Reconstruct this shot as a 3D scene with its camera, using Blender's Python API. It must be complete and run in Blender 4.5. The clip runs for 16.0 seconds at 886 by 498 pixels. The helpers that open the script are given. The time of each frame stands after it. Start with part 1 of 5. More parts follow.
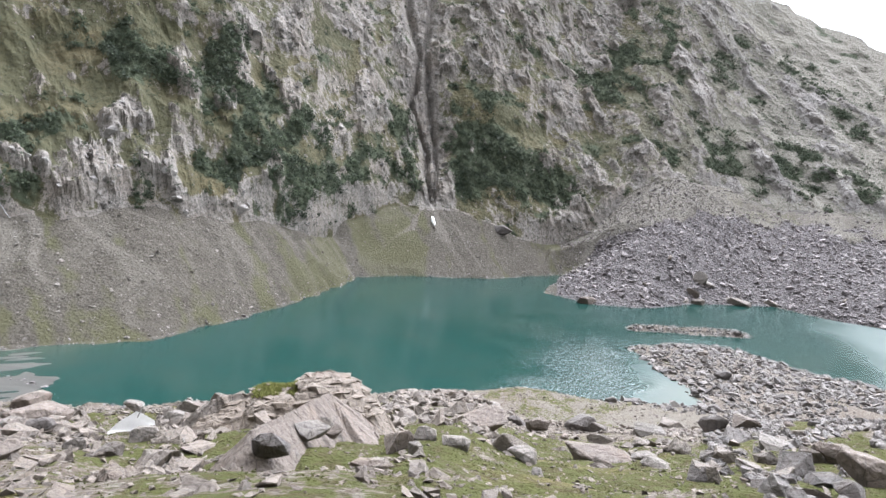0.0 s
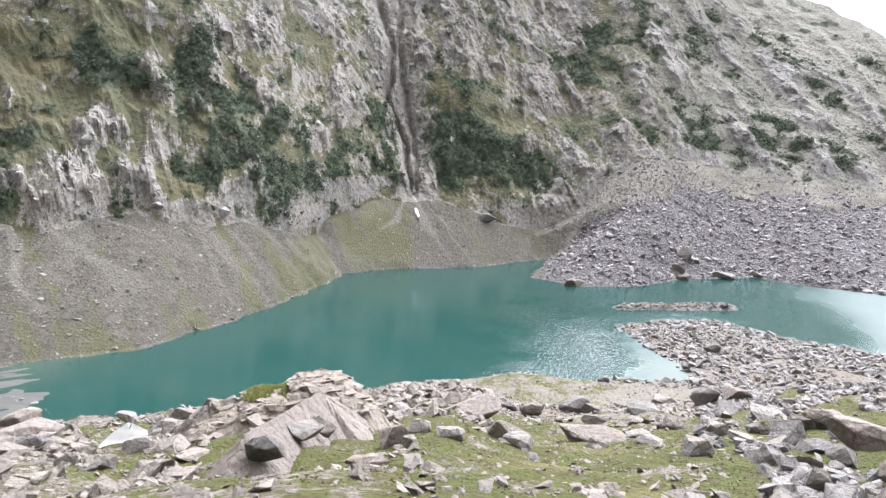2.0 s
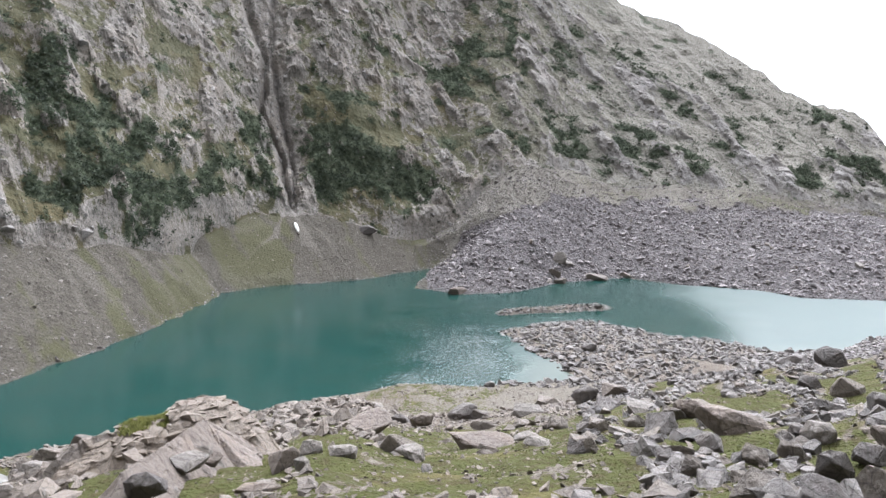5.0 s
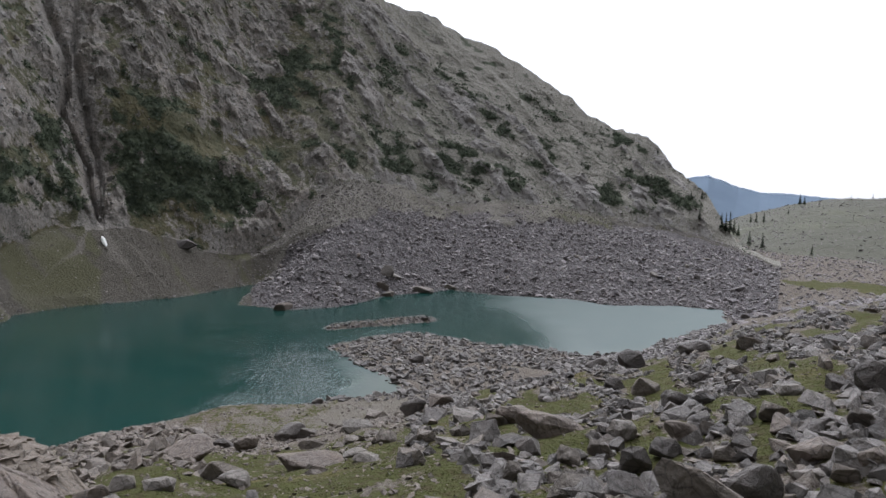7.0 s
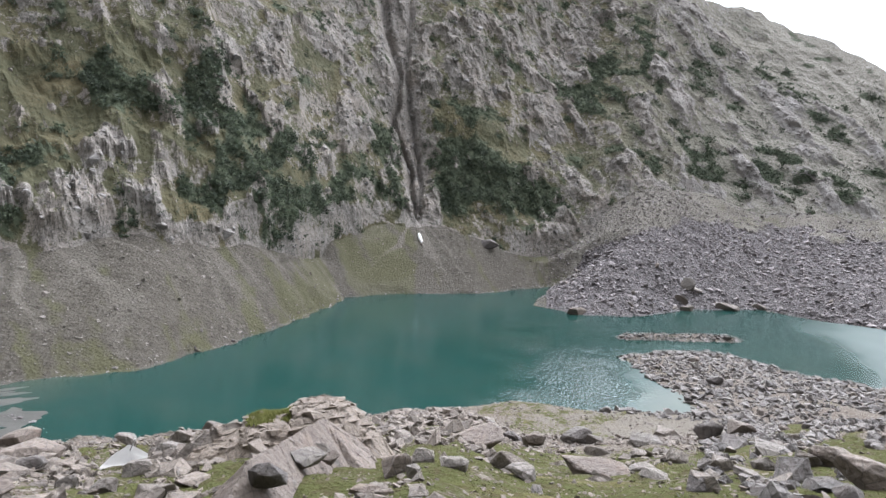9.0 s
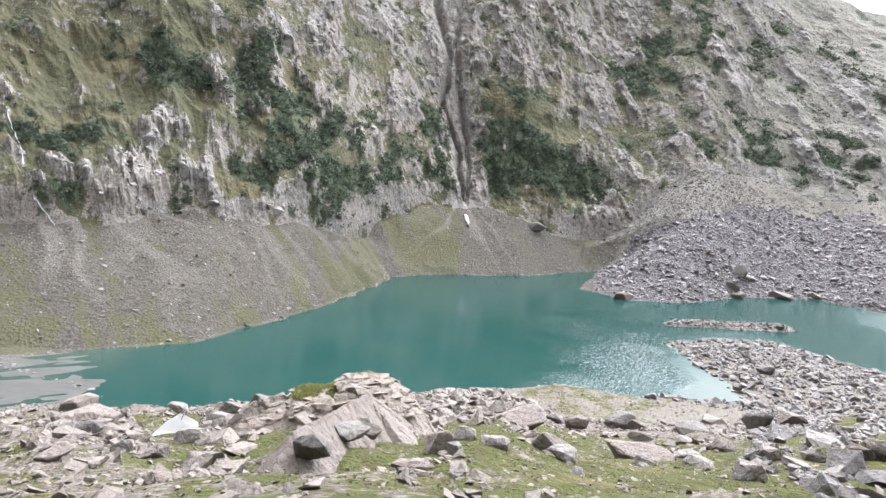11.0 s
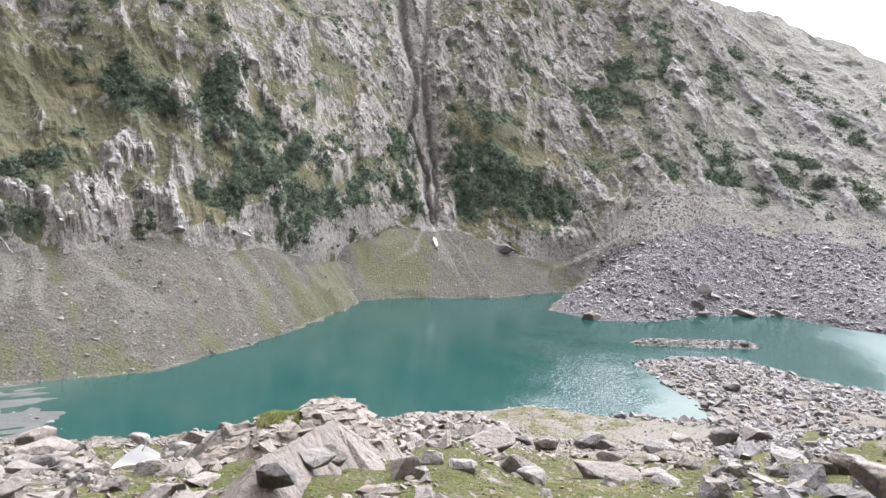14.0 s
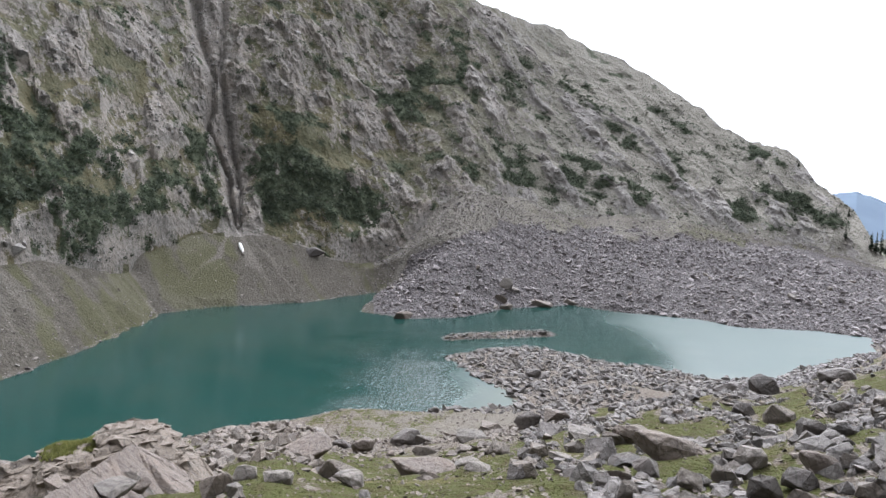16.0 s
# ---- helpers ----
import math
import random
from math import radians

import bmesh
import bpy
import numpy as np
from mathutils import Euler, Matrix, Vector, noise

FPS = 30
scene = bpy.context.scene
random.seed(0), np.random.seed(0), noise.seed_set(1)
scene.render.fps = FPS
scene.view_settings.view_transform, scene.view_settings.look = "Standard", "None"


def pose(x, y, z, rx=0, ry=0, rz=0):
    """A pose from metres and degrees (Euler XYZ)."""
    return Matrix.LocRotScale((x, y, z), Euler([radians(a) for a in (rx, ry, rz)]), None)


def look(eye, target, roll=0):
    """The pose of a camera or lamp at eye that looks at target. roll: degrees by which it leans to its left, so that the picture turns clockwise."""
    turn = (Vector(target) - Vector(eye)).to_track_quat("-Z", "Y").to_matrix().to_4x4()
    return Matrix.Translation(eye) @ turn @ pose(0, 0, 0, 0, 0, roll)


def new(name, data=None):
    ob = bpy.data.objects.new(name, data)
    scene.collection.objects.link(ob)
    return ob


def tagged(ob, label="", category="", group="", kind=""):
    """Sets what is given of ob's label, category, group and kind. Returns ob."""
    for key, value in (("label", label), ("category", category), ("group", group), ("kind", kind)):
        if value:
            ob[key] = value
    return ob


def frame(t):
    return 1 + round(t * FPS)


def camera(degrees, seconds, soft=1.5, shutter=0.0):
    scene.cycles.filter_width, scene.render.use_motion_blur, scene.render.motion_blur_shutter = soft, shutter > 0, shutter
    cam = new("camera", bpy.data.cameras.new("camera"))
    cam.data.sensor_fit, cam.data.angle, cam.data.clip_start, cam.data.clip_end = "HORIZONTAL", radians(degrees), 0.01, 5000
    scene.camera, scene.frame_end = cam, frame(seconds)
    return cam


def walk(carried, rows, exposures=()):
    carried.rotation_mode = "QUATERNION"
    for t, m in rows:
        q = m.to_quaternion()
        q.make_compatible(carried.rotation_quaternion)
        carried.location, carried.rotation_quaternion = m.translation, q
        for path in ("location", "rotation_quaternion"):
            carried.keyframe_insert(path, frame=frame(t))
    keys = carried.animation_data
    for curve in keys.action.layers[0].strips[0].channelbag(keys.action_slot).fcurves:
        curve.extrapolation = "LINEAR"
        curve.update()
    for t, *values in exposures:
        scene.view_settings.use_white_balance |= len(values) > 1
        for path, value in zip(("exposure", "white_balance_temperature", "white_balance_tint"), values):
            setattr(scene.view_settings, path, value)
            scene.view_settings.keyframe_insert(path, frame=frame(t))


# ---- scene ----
# Camera: held by hand on a slope forty metres above the lake, panning.
cam = camera(64.4, 16.0)
# seconds, x, y, z, yaw, pitch, roll
PATH = [
    (0.0, 0.00, -0.02, 39.93, 1.07, -6.80, -4.98),
    (0.5, -0.03, -0.04, 39.93, 4.88, -7.46, -4.30),
    (1.0, -0.02, -0.01, 39.93, 8.14, -7.49, -4.16),
    (1.5, -0.00, 0.00, 39.95, 5.50, -7.57, -3.21),
    (2.0, 0.06, 0.04, 39.95, -0.52, -7.48, -1.73),
    (2.5, 0.07, 0.01, 39.95, -4.58, -6.86, -1.14),
    (3.0, 0.08, 0.01, 39.97, -6.41, -6.50, -1.65),
    (3.2, -0.01, 0.04, 39.95, -6.04, -6.15, -2.25),
    (5.3, -0.03, -0.01, 40.07, -11.37, -6.27, -0.87),
    (5.5, -0.05, -0.01, 40.11, -12.36, -5.05, -1.06),
    (6.0, 0.02, -0.09, 40.09, -18.43, -4.66, -0.80),
    (6.5, -0.03, -0.12, 40.13, -24.15, -4.79, -1.29),
    (6.8, -0.04, -0.08, 40.12, -25.65, -4.92, -1.50),
    (7.0, -0.04, -0.05, 40.11, -24.22, -4.96, -1.58),
    (7.5, -0.08, -0.01, 40.08, -17.21, -5.15, -1.82),
    (8.0, -0.07, 0.06, 40.06, -11.75, -5.20, -2.36),
    (8.5, -0.17, 0.12, 40.03, -6.75, -4.94, -2.40),
    (9.0, -0.07, -0.02, 40.03, -0.18, -5.41, -2.84),
    (9.5, -0.07, -0.02, 40.05, 1.98, -7.02, -3.01),
    (9.7, -0.10, -0.04, 40.00, 3.26, -6.99, -3.02),
    (11.8, -0.00, 0.04, 39.96, 3.55, -7.19, -3.71),
    (12.0, 0.01, 0.04, 40.00, 2.85, -6.41, -3.68),
    (12.5, 0.05, 0.01, 39.95, 2.27, -4.83, -3.28),
    (13.0, 0.03, 0.03, 39.95, 2.28, -4.89, -3.00),
    (13.5, 0.04, -0.01, 39.95, 1.97, -4.91, -3.13),
    (14.0, 0.07, 0.02, 39.96, 1.09, -5.12, -3.01),
    (14.5, 0.07, 0.03, 39.96, -2.73, -5.73, -3.38),
    (15.0, 0.06, 0.01, 39.98, -5.71, -4.98, -3.64),
    (15.5, 0.13, 0.00, 40.00, -9.60, -4.27, -2.38),
    (16.0, 0.09, 0.03, 39.97, -14.40, -4.24, -2.23),
]
walk(cam, [(t, pose(x, y, z, 90 + p, r, yaw)) for t, x, y, z, yaw, p, r in PATH],
     exposures=[(0.0, -0.59), (1.0, -0.58), (1.5, -0.39), (2.0, -0.28), (2.6, -0.46), (3.2, -0.72), (5.3, -0.79), (6.0, -1.19), (7.0, -2.04), (7.5, -2.34), (8.0, -2.16), (8.6, -1.54), (9.2, -0.69), (9.7, -0.39), (12.0, -0.29), (13.5, -0.29), (14.5, -0.44), (15.3, -0.79), (16.0, -1.14)])

# ---- world and sun: bright thin cloud, sun veiled ahead and to the right ----
SUN_AZ, SUN_EL = 20.0, 53.0
sun_dir = Vector((math.sin(radians(SUN_AZ)) * math.cos(radians(SUN_EL)),
                  math.cos(radians(SUN_AZ)) * math.cos(radians(SUN_EL)), math.sin(radians(SUN_EL))))
world = bpy.data.worlds.new("sky")
scene.world = world
world.use_nodes = True
wn, wl = world.node_tree.nodes, world.node_tree.links
wn.clear()
w_out = wn.new("ShaderNodeOutputWorld")
w_mix = wn.new("ShaderNodeMixShader")
w_sky = wn.new("ShaderNodeTexSky")
w_sky.sky_type = "NISHITA"
w_sky.sun_disc = False
w_sky.sun_elevation, w_sky.sun_rotation = radians(SUN_EL), radians(SUN_AZ)
w_b1, w_b2 = wn.new("ShaderNodeBackground"), wn.new("ShaderNodeBackground")
w_b1.inputs["Strength"].default_value = 0.15
wl.new(w_sky.outputs[0], w_b1.inputs["Color"])
w_tc = wn.new("ShaderNodeTexCoord")
w_map = wn.new("ShaderNodeMapping")
w_map.inputs["Scale"].default_value = (1.6, 1.6, 5.0)
wl.new(w_tc.outputs["Generated"], w_map.inputs["Vector"])
w_no = wn.new("ShaderNodeTexNoise")
w_no.inputs["Scale"].default_value = 1.4
w_no.inputs["Detail"].default_value = 6.0
wl.new(w_map.outputs[0], w_no.inputs["Vector"])
w_ramp = wn.new("ShaderNodeMapRange")
w_ramp.inputs["From Min"].default_value, w_ramp.inputs["From Max"].default_value = 0.18, 0.34
w_ramp.inputs["To Min"].default_value = 0.75
wl.new(w_no.outputs["Fac"], w_ramp.inputs["Value"])
w_dot = wn.new("ShaderNodeVectorMath")
w_dot.operation = "DOT_PRODUCT"
wl.new(w_tc.outputs["Generated"], w_dot.inputs[0])
w_dot.inputs[1].default_value = sun_dir
w_glow = wn.new("ShaderNodeMapRange")
w_glow.interpolation_type = "SMOOTHSTEP"
w_glow.inputs["From Min"].default_value, w_glow.inputs["From Max"].default_value = -0.1, 1.0
w_glow.inputs["To Min"].default_value, w_glow.inputs["To Max"].default_value = 1.0, 7.0
wl.new(w_dot.outputs["Value"], w_glow.inputs["Value"])
w_b2.inputs["Color"].default_value = (0.935, 0.968, 1.075, 1)
w_ring = wn.new("ShaderNodeMapRange")
w_ring.interpolation_type = "SMOOTHERSTEP"
w_ring.inputs["From Min"].default_value, w_ring.inputs["From Max"].default_value = 0.72, 1.0
w_ring.inputs["To Min"].default_value, w_ring.inputs["To Max"].default_value = 0.0, 20.0
wl.new(w_dot.outputs["Value"], w_ring.inputs["Value"])
w_sum = wn.new("ShaderNodeMath")
wl.new(w_glow.outputs[0], w_sum.inputs[0])
wl.new(w_ring.outputs[0], w_sum.inputs[1])
wl.new(w_sum.outputs[0], w_b2.inputs["Strength"])
wl.new(w_ramp.outputs[0], w_mix.inputs["Fac"])
wl.new(w_b1.outputs[0], w_mix.inputs[1])
wl.new(w_b2.outputs[0], w_mix.inputs[2])
wl.new(w_mix.outputs[0], w_out.inputs["Surface"])
sun = new("sun", bpy.data.lights.new("sun", "SUN"))
sun.data.energy, sun.data.angle, sun.data.color = 2.3, radians(7), (1.0, 0.965, 0.93)
sun.matrix_world = look((0, 0, 200), Vector((0, 0, 200)) - sun_dir)

# ---- materials ----
class Nodes:
    """A small wrapper for writing node materials."""
    def __init__(self, name):
        self.m = bpy.data.materials.new(name)
        self.m.use_nodes = True
        self.t = self.m.node_tree
        self.b = self.t.nodes["Principled BSDF"]
        self.pos = self.t.nodes.new("ShaderNodeTexCoord").outputs["Object"]
        self.geo = self.t.nodes.new("ShaderNodeNewGeometry")

    def put(self, socket, value):
        if isinstance(value, (int, float, tuple, list)):
            socket.default_value = value
        else:
            self.t.links.new(value, socket)

    def noise(self, scale, detail=5.0, rough=0.6, vec=None, stretch=None, lac=2.0):
        n = self.t.nodes.new("ShaderNodeTexNoise")
        v = vec or self.pos
        if stretch:
            mp = self.t.nodes.new("ShaderNodeMapping")
            mp.inputs["Scale"].default_value = stretch
            self.t.links.new(v, mp.inputs["Vector"])
            v = mp.outputs[0]
        self.t.links.new(v, n.inputs["Vector"])
        n.inputs["Scale"].default_value, n.inputs["Detail"].default_value = scale, detail
        n.inputs["Roughness"].default_value, n.inputs["Lacunarity"].default_value = rough, lac
        return n.outputs["Fac"]

    def shifted(self, scale, amount):
        """The position, bent by noise."""
        n = self.t.nodes.new("ShaderNodeTexNoise")
        self.t.links.new(self.pos, n.inputs["Vector"])
        n.inputs["Scale"].default_value, n.inputs["Detail"].default_value = scale, 3.0
        v = self.t.nodes.new("ShaderNodeVectorMath")
        v.operation = "MULTIPLY_ADD"
        self.t.links.new(n.outputs["Color"], v.inputs[0])
        v.inputs[1].default_value = (amount, amount, amount)
        self.t.links.new(self.pos, v.inputs[2])
        return v.outputs[0]

    def cells(self, scale, out="Distance", feature="F1", vec=None):
        n = self.t.nodes.new("ShaderNodeTexVoronoi")
        n.feature = feature
        self.t.links.new(vec or self.pos, n.inputs["Vector"])
        n.inputs["Scale"].default_value = scale
        return n.outputs[out]

    def span(self, value, a, b, c=0.0, d=1.0):
        n = self.t.nodes.new("ShaderNodeMapRange")
        self.put(n.inputs["Value"], value)
        for key, v in (("From Min", a), ("From Max", b), ("To Min", c), ("To Max", d)):
            self.put(n.inputs[key], v)
        return n.outputs[0]

    def maths(self, op, a, b=0.0):
        n = self.t.nodes.new("ShaderNodeMath")
        n.operation = op
        self.put(n.inputs[0], a)
        self.put(n.inputs[1], b)
        return n.outputs[0]

    def mix(self, fac, a, b, kind="MIX"):
        n = self.t.nodes.new("ShaderNodeMix")
        n.data_type, n.blend_type = "RGBA", kind
        n.clamp_factor = True
        self.put(n.inputs[0], fac)
        for socket, v in ((n.inputs[6], a), (n.inputs[7], b)):
            self.put(socket, (*v, 1.0) if isinstance(v, tuple) and len(v) == 3 else v)
        return n.outputs[2]

    def attr(self, name):
        n = self.t.nodes.new("ShaderNodeAttribute")
        n.attribute_name = name
        return n.outputs["Fac"]

    def axis(self, socket, which):
        n = self.t.nodes.new("ShaderNodeSeparateXYZ")
        self.t.links.new(socket, n.inputs[0])
        return n.outputs[which]

    def island(self):
        return self.geo.outputs["Random Per Island"]

    def per_object(self):
        return self.t.nodes.new("ShaderNodeObjectInfo").outputs["Random"]

    def bump(self, height, strength, distance, under=None):
        n = self.t.nodes.new("ShaderNodeBump")
        n.inputs["Strength"].default_value, n.inputs["Distance"].default_value = strength, distance
        self.put(n.inputs["Height"], height)
        if under:
            self.put(n.inputs["Normal"], under)
        return n.outputs[0]

    def done(self, color, rough=0.85, normal=None, spec=0.3):
        self.put(self.b.inputs["Base Color"], (*color, 1.0) if isinstance(color, tuple) and len(color) == 3 else color)
        self.put(self.b.inputs["Roughness"], rough)
        self.b.inputs["Specular IOR Level"].default_value = spec
        if normal:
            self.put(self.b.inputs["Normal"], normal)
        return self.m


def rock_material(name, dark, light, warm, lichen=0.25, scale=1.0, random="island", stain=0.5):
    """Weathered stone: two tones by stone, blotches, lichen, fine grain and cracks."""
    k = Nodes(name)
    if random == "object":
        k.pos = k.geo.outputs["Position"]
    pick = k.island() if random == "island" else k.per_object()
    base = k.mix(pick, dark, light)
    base = k.mix(k.span(k.noise(0.9 * scale, 4), 0.5, 0.72, 0, 0.55), base, warm)
    base = k.mix(k.span(k.noise(3.1 * scale, 6, 0.7), 0.38, 0.68, 0.0, stain), base, tuple(c * 0.5 for c in dark))
    base = k.mix(k.span(k.noise(7.0 * scale, 5, 0.7), 0.58, 0.7, 0, lichen), base, tuple(min(1, c * 1.45) for c in light))
    base = k.mix(k.span(k.cells(2.2 * scale, feature="DISTANCE_TO_EDGE"), 0.0, 0.05, 0.55, 0), base, tuple(c * 0.35 for c in dark))
    h = k.maths("ADD", k.noise(5 * scale, 8, 0.7), k.maths("MULTIPLY", k.cells(3.0 * scale, feature="DISTANCE_TO_EDGE"), 0.6))
    return k.done(base, k.span(k.noise(9 * scale, 3), 0.3, 0.7, 0.6, 0.85), k.bump(h, 0.9, 0.14 / scale), 0.4)


ROCK_NEAR = rock_material("grey_pink_stone", (0.092, 0.078, 0.067), (0.168, 0.143, 0.122), (0.155, 0.117, 0.09), random="object")
ROCK_SMALL = rock_material("pale_rubble", (0.072, 0.059, 0.049), (0.198, 0.166, 0.139), (0.16, 0.12, 0.092), scale=1.6)
ROCK_MORAINE = rock_material("purple_grey_blocks", (0.085, 0.075, 0.077), (0.27, 0.243, 0.243), (0.2, 0.163, 0.15), scale=0.5)
ROCK_SCREE = rock_material("pale_scree_stones", (0.1, 0.09, 0.08), (0.24, 0.219, 0.195), (0.2, 0.166, 0.135), scale=0.6)


def near_ground_material():
    k = Nodes("stony_turf")
    veg = k.attr("veg")
    n1, n2 = k.noise(0.22, 5), k.noise(1.7, 6, 0.7)
    m = k.maths("ADD", veg, k.maths("ADD", k.maths("MULTIPLY", k.maths("SUBTRACT", n1, 0.5), 1.6), k.maths("MULTIPLY", k.maths("SUBTRACT", n2, 0.5), 1.5)))
    turf = k.span(m, 0.38, 0.5)
    soil = k.mix(k.noise(2.5, 7, 0.7), (0.055, 0.044, 0.035), (0.135, 0.113, 0.093))
    soil = k.mix(k.span(k.cells(7.0, "Color"), 0.45, 0.9), soil, (0.19, 0.172, 0.152))
    grass = k.mix(k.noise(0.9, 5), (0.042, 0.046, 0.015), (0.08, 0.08, 0.03))
    grass = k.mix(k.span(k.noise(11, 5, 0.75), 0.4, 0.68, 0, 0.8), grass, (0.045, 0.055, 0.016))
    grass = k.mix(k.span(k.noise(0.35, 3), 0.55, 0.75, 0, 0.6), grass, (0.14, 0.115, 0.055))
    grass = k.mix(k.span(k.noise(2.6, 6, 0.75), 0.47, 0.62, 0, 0.8), grass, (0.055, 0.043, 0.024))
    h = k.maths("ADD", k.noise(6, 8, 0.75), k.maths("MULTIPLY", k.cells(9.0), 0.7))
    # pale tan beach gravel, with a patch of sunlight put into its colour
    soil = k.mix(k.maths("MULTIPLY", k.attr("trail_sun"), k.span(k.noise(0.5, 5), 0.3, 0.6, 0.5, 1.0)), soil, k.mix(k.noise(3, 6, 0.7), (0.095, 0.087, 0.074), (0.17, 0.154, 0.13)))
    base = k.mix(k.attr("silt"), k.mix(turf, soil, grass), k.mix(k.noise(0.25, 5, 0.6, stretch=(0.6, 2.0, 1.0)), (0.05, 0.05, 0.046), (0.105, 0.103, 0.096)))
    return k.done(base, 0.95, k.bump(k.noise(1.6, 5, 0.65), 0.7, 0.35, k.bump(h, 0.9, 0.12)), 0.08)


def scree_material():
    k = Nodes("scree_and_thin_grass")
    veg = k.attr("veg")
    base = k.mix(k.noise(0.12, 5), (0.035, 0.031, 0.025), (0.065, 0.058, 0.047))
    base = k.mix(k.span(k.cells(1.1, "Color"), 0.2, 1.0, 0, 0.55), base, (0.115, 0.105, 0.089))
    base = k.mix(k.span(k.noise(1.6, 7, 0.75), 0.5, 0.75, 0, 0.7), base, (0.10, 0.095, 0.085))
    m = k.maths("ADD", veg, k.maths("MULTIPLY", k.maths("SUBTRACT", k.noise(0.11, 8, 0.72), 0.5), 2.2))
    grass = k.mix(k.noise(0.4, 6, 0.7), (0.043, 0.044, 0.023), (0.08, 0.077, 0.043))
    base = k.mix(k.span(m, 0.35, 0.75, 0, 0.9), base, grass)
    base = k.mix(k.maths("MULTIPLY", k.attr("trail_sun"), 0.5), base, k.mix(k.noise(1.2, 6, 0.7), (0.12, 0.11, 0.094), (0.19, 0.178, 0.155)))
    h = k.maths("ADD", k.noise(1.6, 9, 0.75), k.maths("MULTIPLY", k.cells(1.4), 0.6))
    return k.done(base, 0.95, k.bump(h, 0.9, 0.5), 0.12)


def moraine_material():
    k = Nodes("dark_block_rubble")
    base = k.mix(k.cells(0.9, "Color"), (0.05, 0.045, 0.046), (0.13, 0.117, 0.117))
    base = k.mix(k.span(k.noise(1.1, 7, 0.75), 0.45, 0.7), base, (0.028, 0.026, 0.026))
    m = k.maths("ADD", k.attr("veg"), k.maths("MULTIPLY", k.maths("SUBTRACT", k.noise(0.09, 7, 0.7), 0.5), 2.0))
    grass = k.mix(k.noise(0.5, 6, 0.7), (0.105, 0.098, 0.072), (0.2, 0.186, 0.148))
    base = k.mix(k.span(m, 0.3, 0.6), base, grass)
    h = k.maths("ADD", k.noise(1.2, 9, 0.75), k.cells(0.9))
    return k.done(base, 0.95, k.bump(h, 1.0, 0.9))


def cliff_material():
    k = Nodes("cliff_grass_and_rock")
    veg, dry, scrub = k.attr("veg"), k.attr("dry"), k.attr("scrub")
    up = k.axis(k.geo.outputs["Normal"], 2)
    bent = k.shifted(0.9, 1.6)
    rock = k.mix(k.noise(0.5, 6, 0.65), (0.095, 0.088, 0.08), (0.25, 0.232, 0.212))
    rock = k.mix(k.span(k.cells(1.3, "Color", vec=bent), 0.2, 1.0, 0, 0.5), rock, (0.31, 0.289, 0.265))
    rock = k.mix(k.span(k.noise(0.09, 4), 0.42, 0.66, 0, 0.5), rock, (0.21, 0.177, 0.147))
    rock = k.mix(k.span(k.noise(1.4, 6, 0.78, stretch=(1.4, 1.4, 0.7)), 0.5, 0.6, 0, 0.8), rock, (0.05, 0.048, 0.044))
    # right-hand rock and grass: drier tones, paled further to imitate veiling glare
    rock = k.mix(k.maths("MULTIPLY", dry, 0.5), rock, k.mix(k.noise(1.1, 5, 0.7), (0.16, 0.155, 0.155), (0.42, 0.405, 0.4)))
    grass = k.mix(k.noise(0.3, 7, 0.7), (0.042, 0.044, 0.025), (0.085, 0.08, 0.046))
    grass = k.mix(k.span(k.noise(0.05, 4), 0.45, 0.7, 0, 0.5), grass, (0.11, 0.085, 0.046))
    grass = k.mix(k.maths("MULTIPLY", dry, 0.85), grass, k.mix(k.noise(0.5, 6, 0.7), (0.15, 0.141, 0.124), (0.29, 0.275, 0.248)))
    grass = k.mix(k.span(k.noise(1.3, 5, 0.75), 0.52, 0.62, 0, 0.75), grass, (0.045, 0.048, 0.032))
    under = k.mix(k.noise(0.8, 6, 0.7), (0.032, 0.042, 0.028), (0.062, 0.074, 0.046))
    grass = k.mix(k.span(k.maths("ADD", scrub, k.maths("MULTIPLY", k.maths("SUBTRACT", k.noise(0.35, 6, 0.7), 0.5), 1.2)), 0.35, 0.6, 0, 0.9), grass, under)
    m = k.maths("ADD", k.maths("MULTIPLY", k.maths("SUBTRACT", k.noise(0.33, 8, 0.78, stretch=(1.2, 1.2, 0.8)), 0.5), 2.4), k.maths("ADD", veg, k.maths("MULTIPLY", k.maths("SUBTRACT", up, 0.6), 0.8)))
    c = k.mix(k.span(m, 0.4, 0.52), rock, grass)
    h = k.maths("ADD", k.noise(0.7, 7, 0.68), k.maths("MULTIPLY", k.cells(0.45), 0.5))
    return k.done(c, 0.95, k.bump(h, 0.8, 1.1), 0.12)


def hill_material():
    k = Nodes("dry_grass_hillside")
    base = k.mix(k.noise(0.03, 7, 0.7), (0.042, 0.044, 0.03), (0.09, 0.087, 0.066))
    base = k.mix(k.span(k.noise(0.35, 7, 0.75), 0.55, 0.7, 0, 0.7), base, (0.17, 0.16, 0.142))
    base = k.mix(k.span(k.noise(0.015, 4), 0.5, 0.7, 0, 0.6), base, (0.09, 0.10, 0.055))
    return k.done(base, 0.95, k.bump(k.noise(0.6, 8, 0.7), 0.8, 0.8))


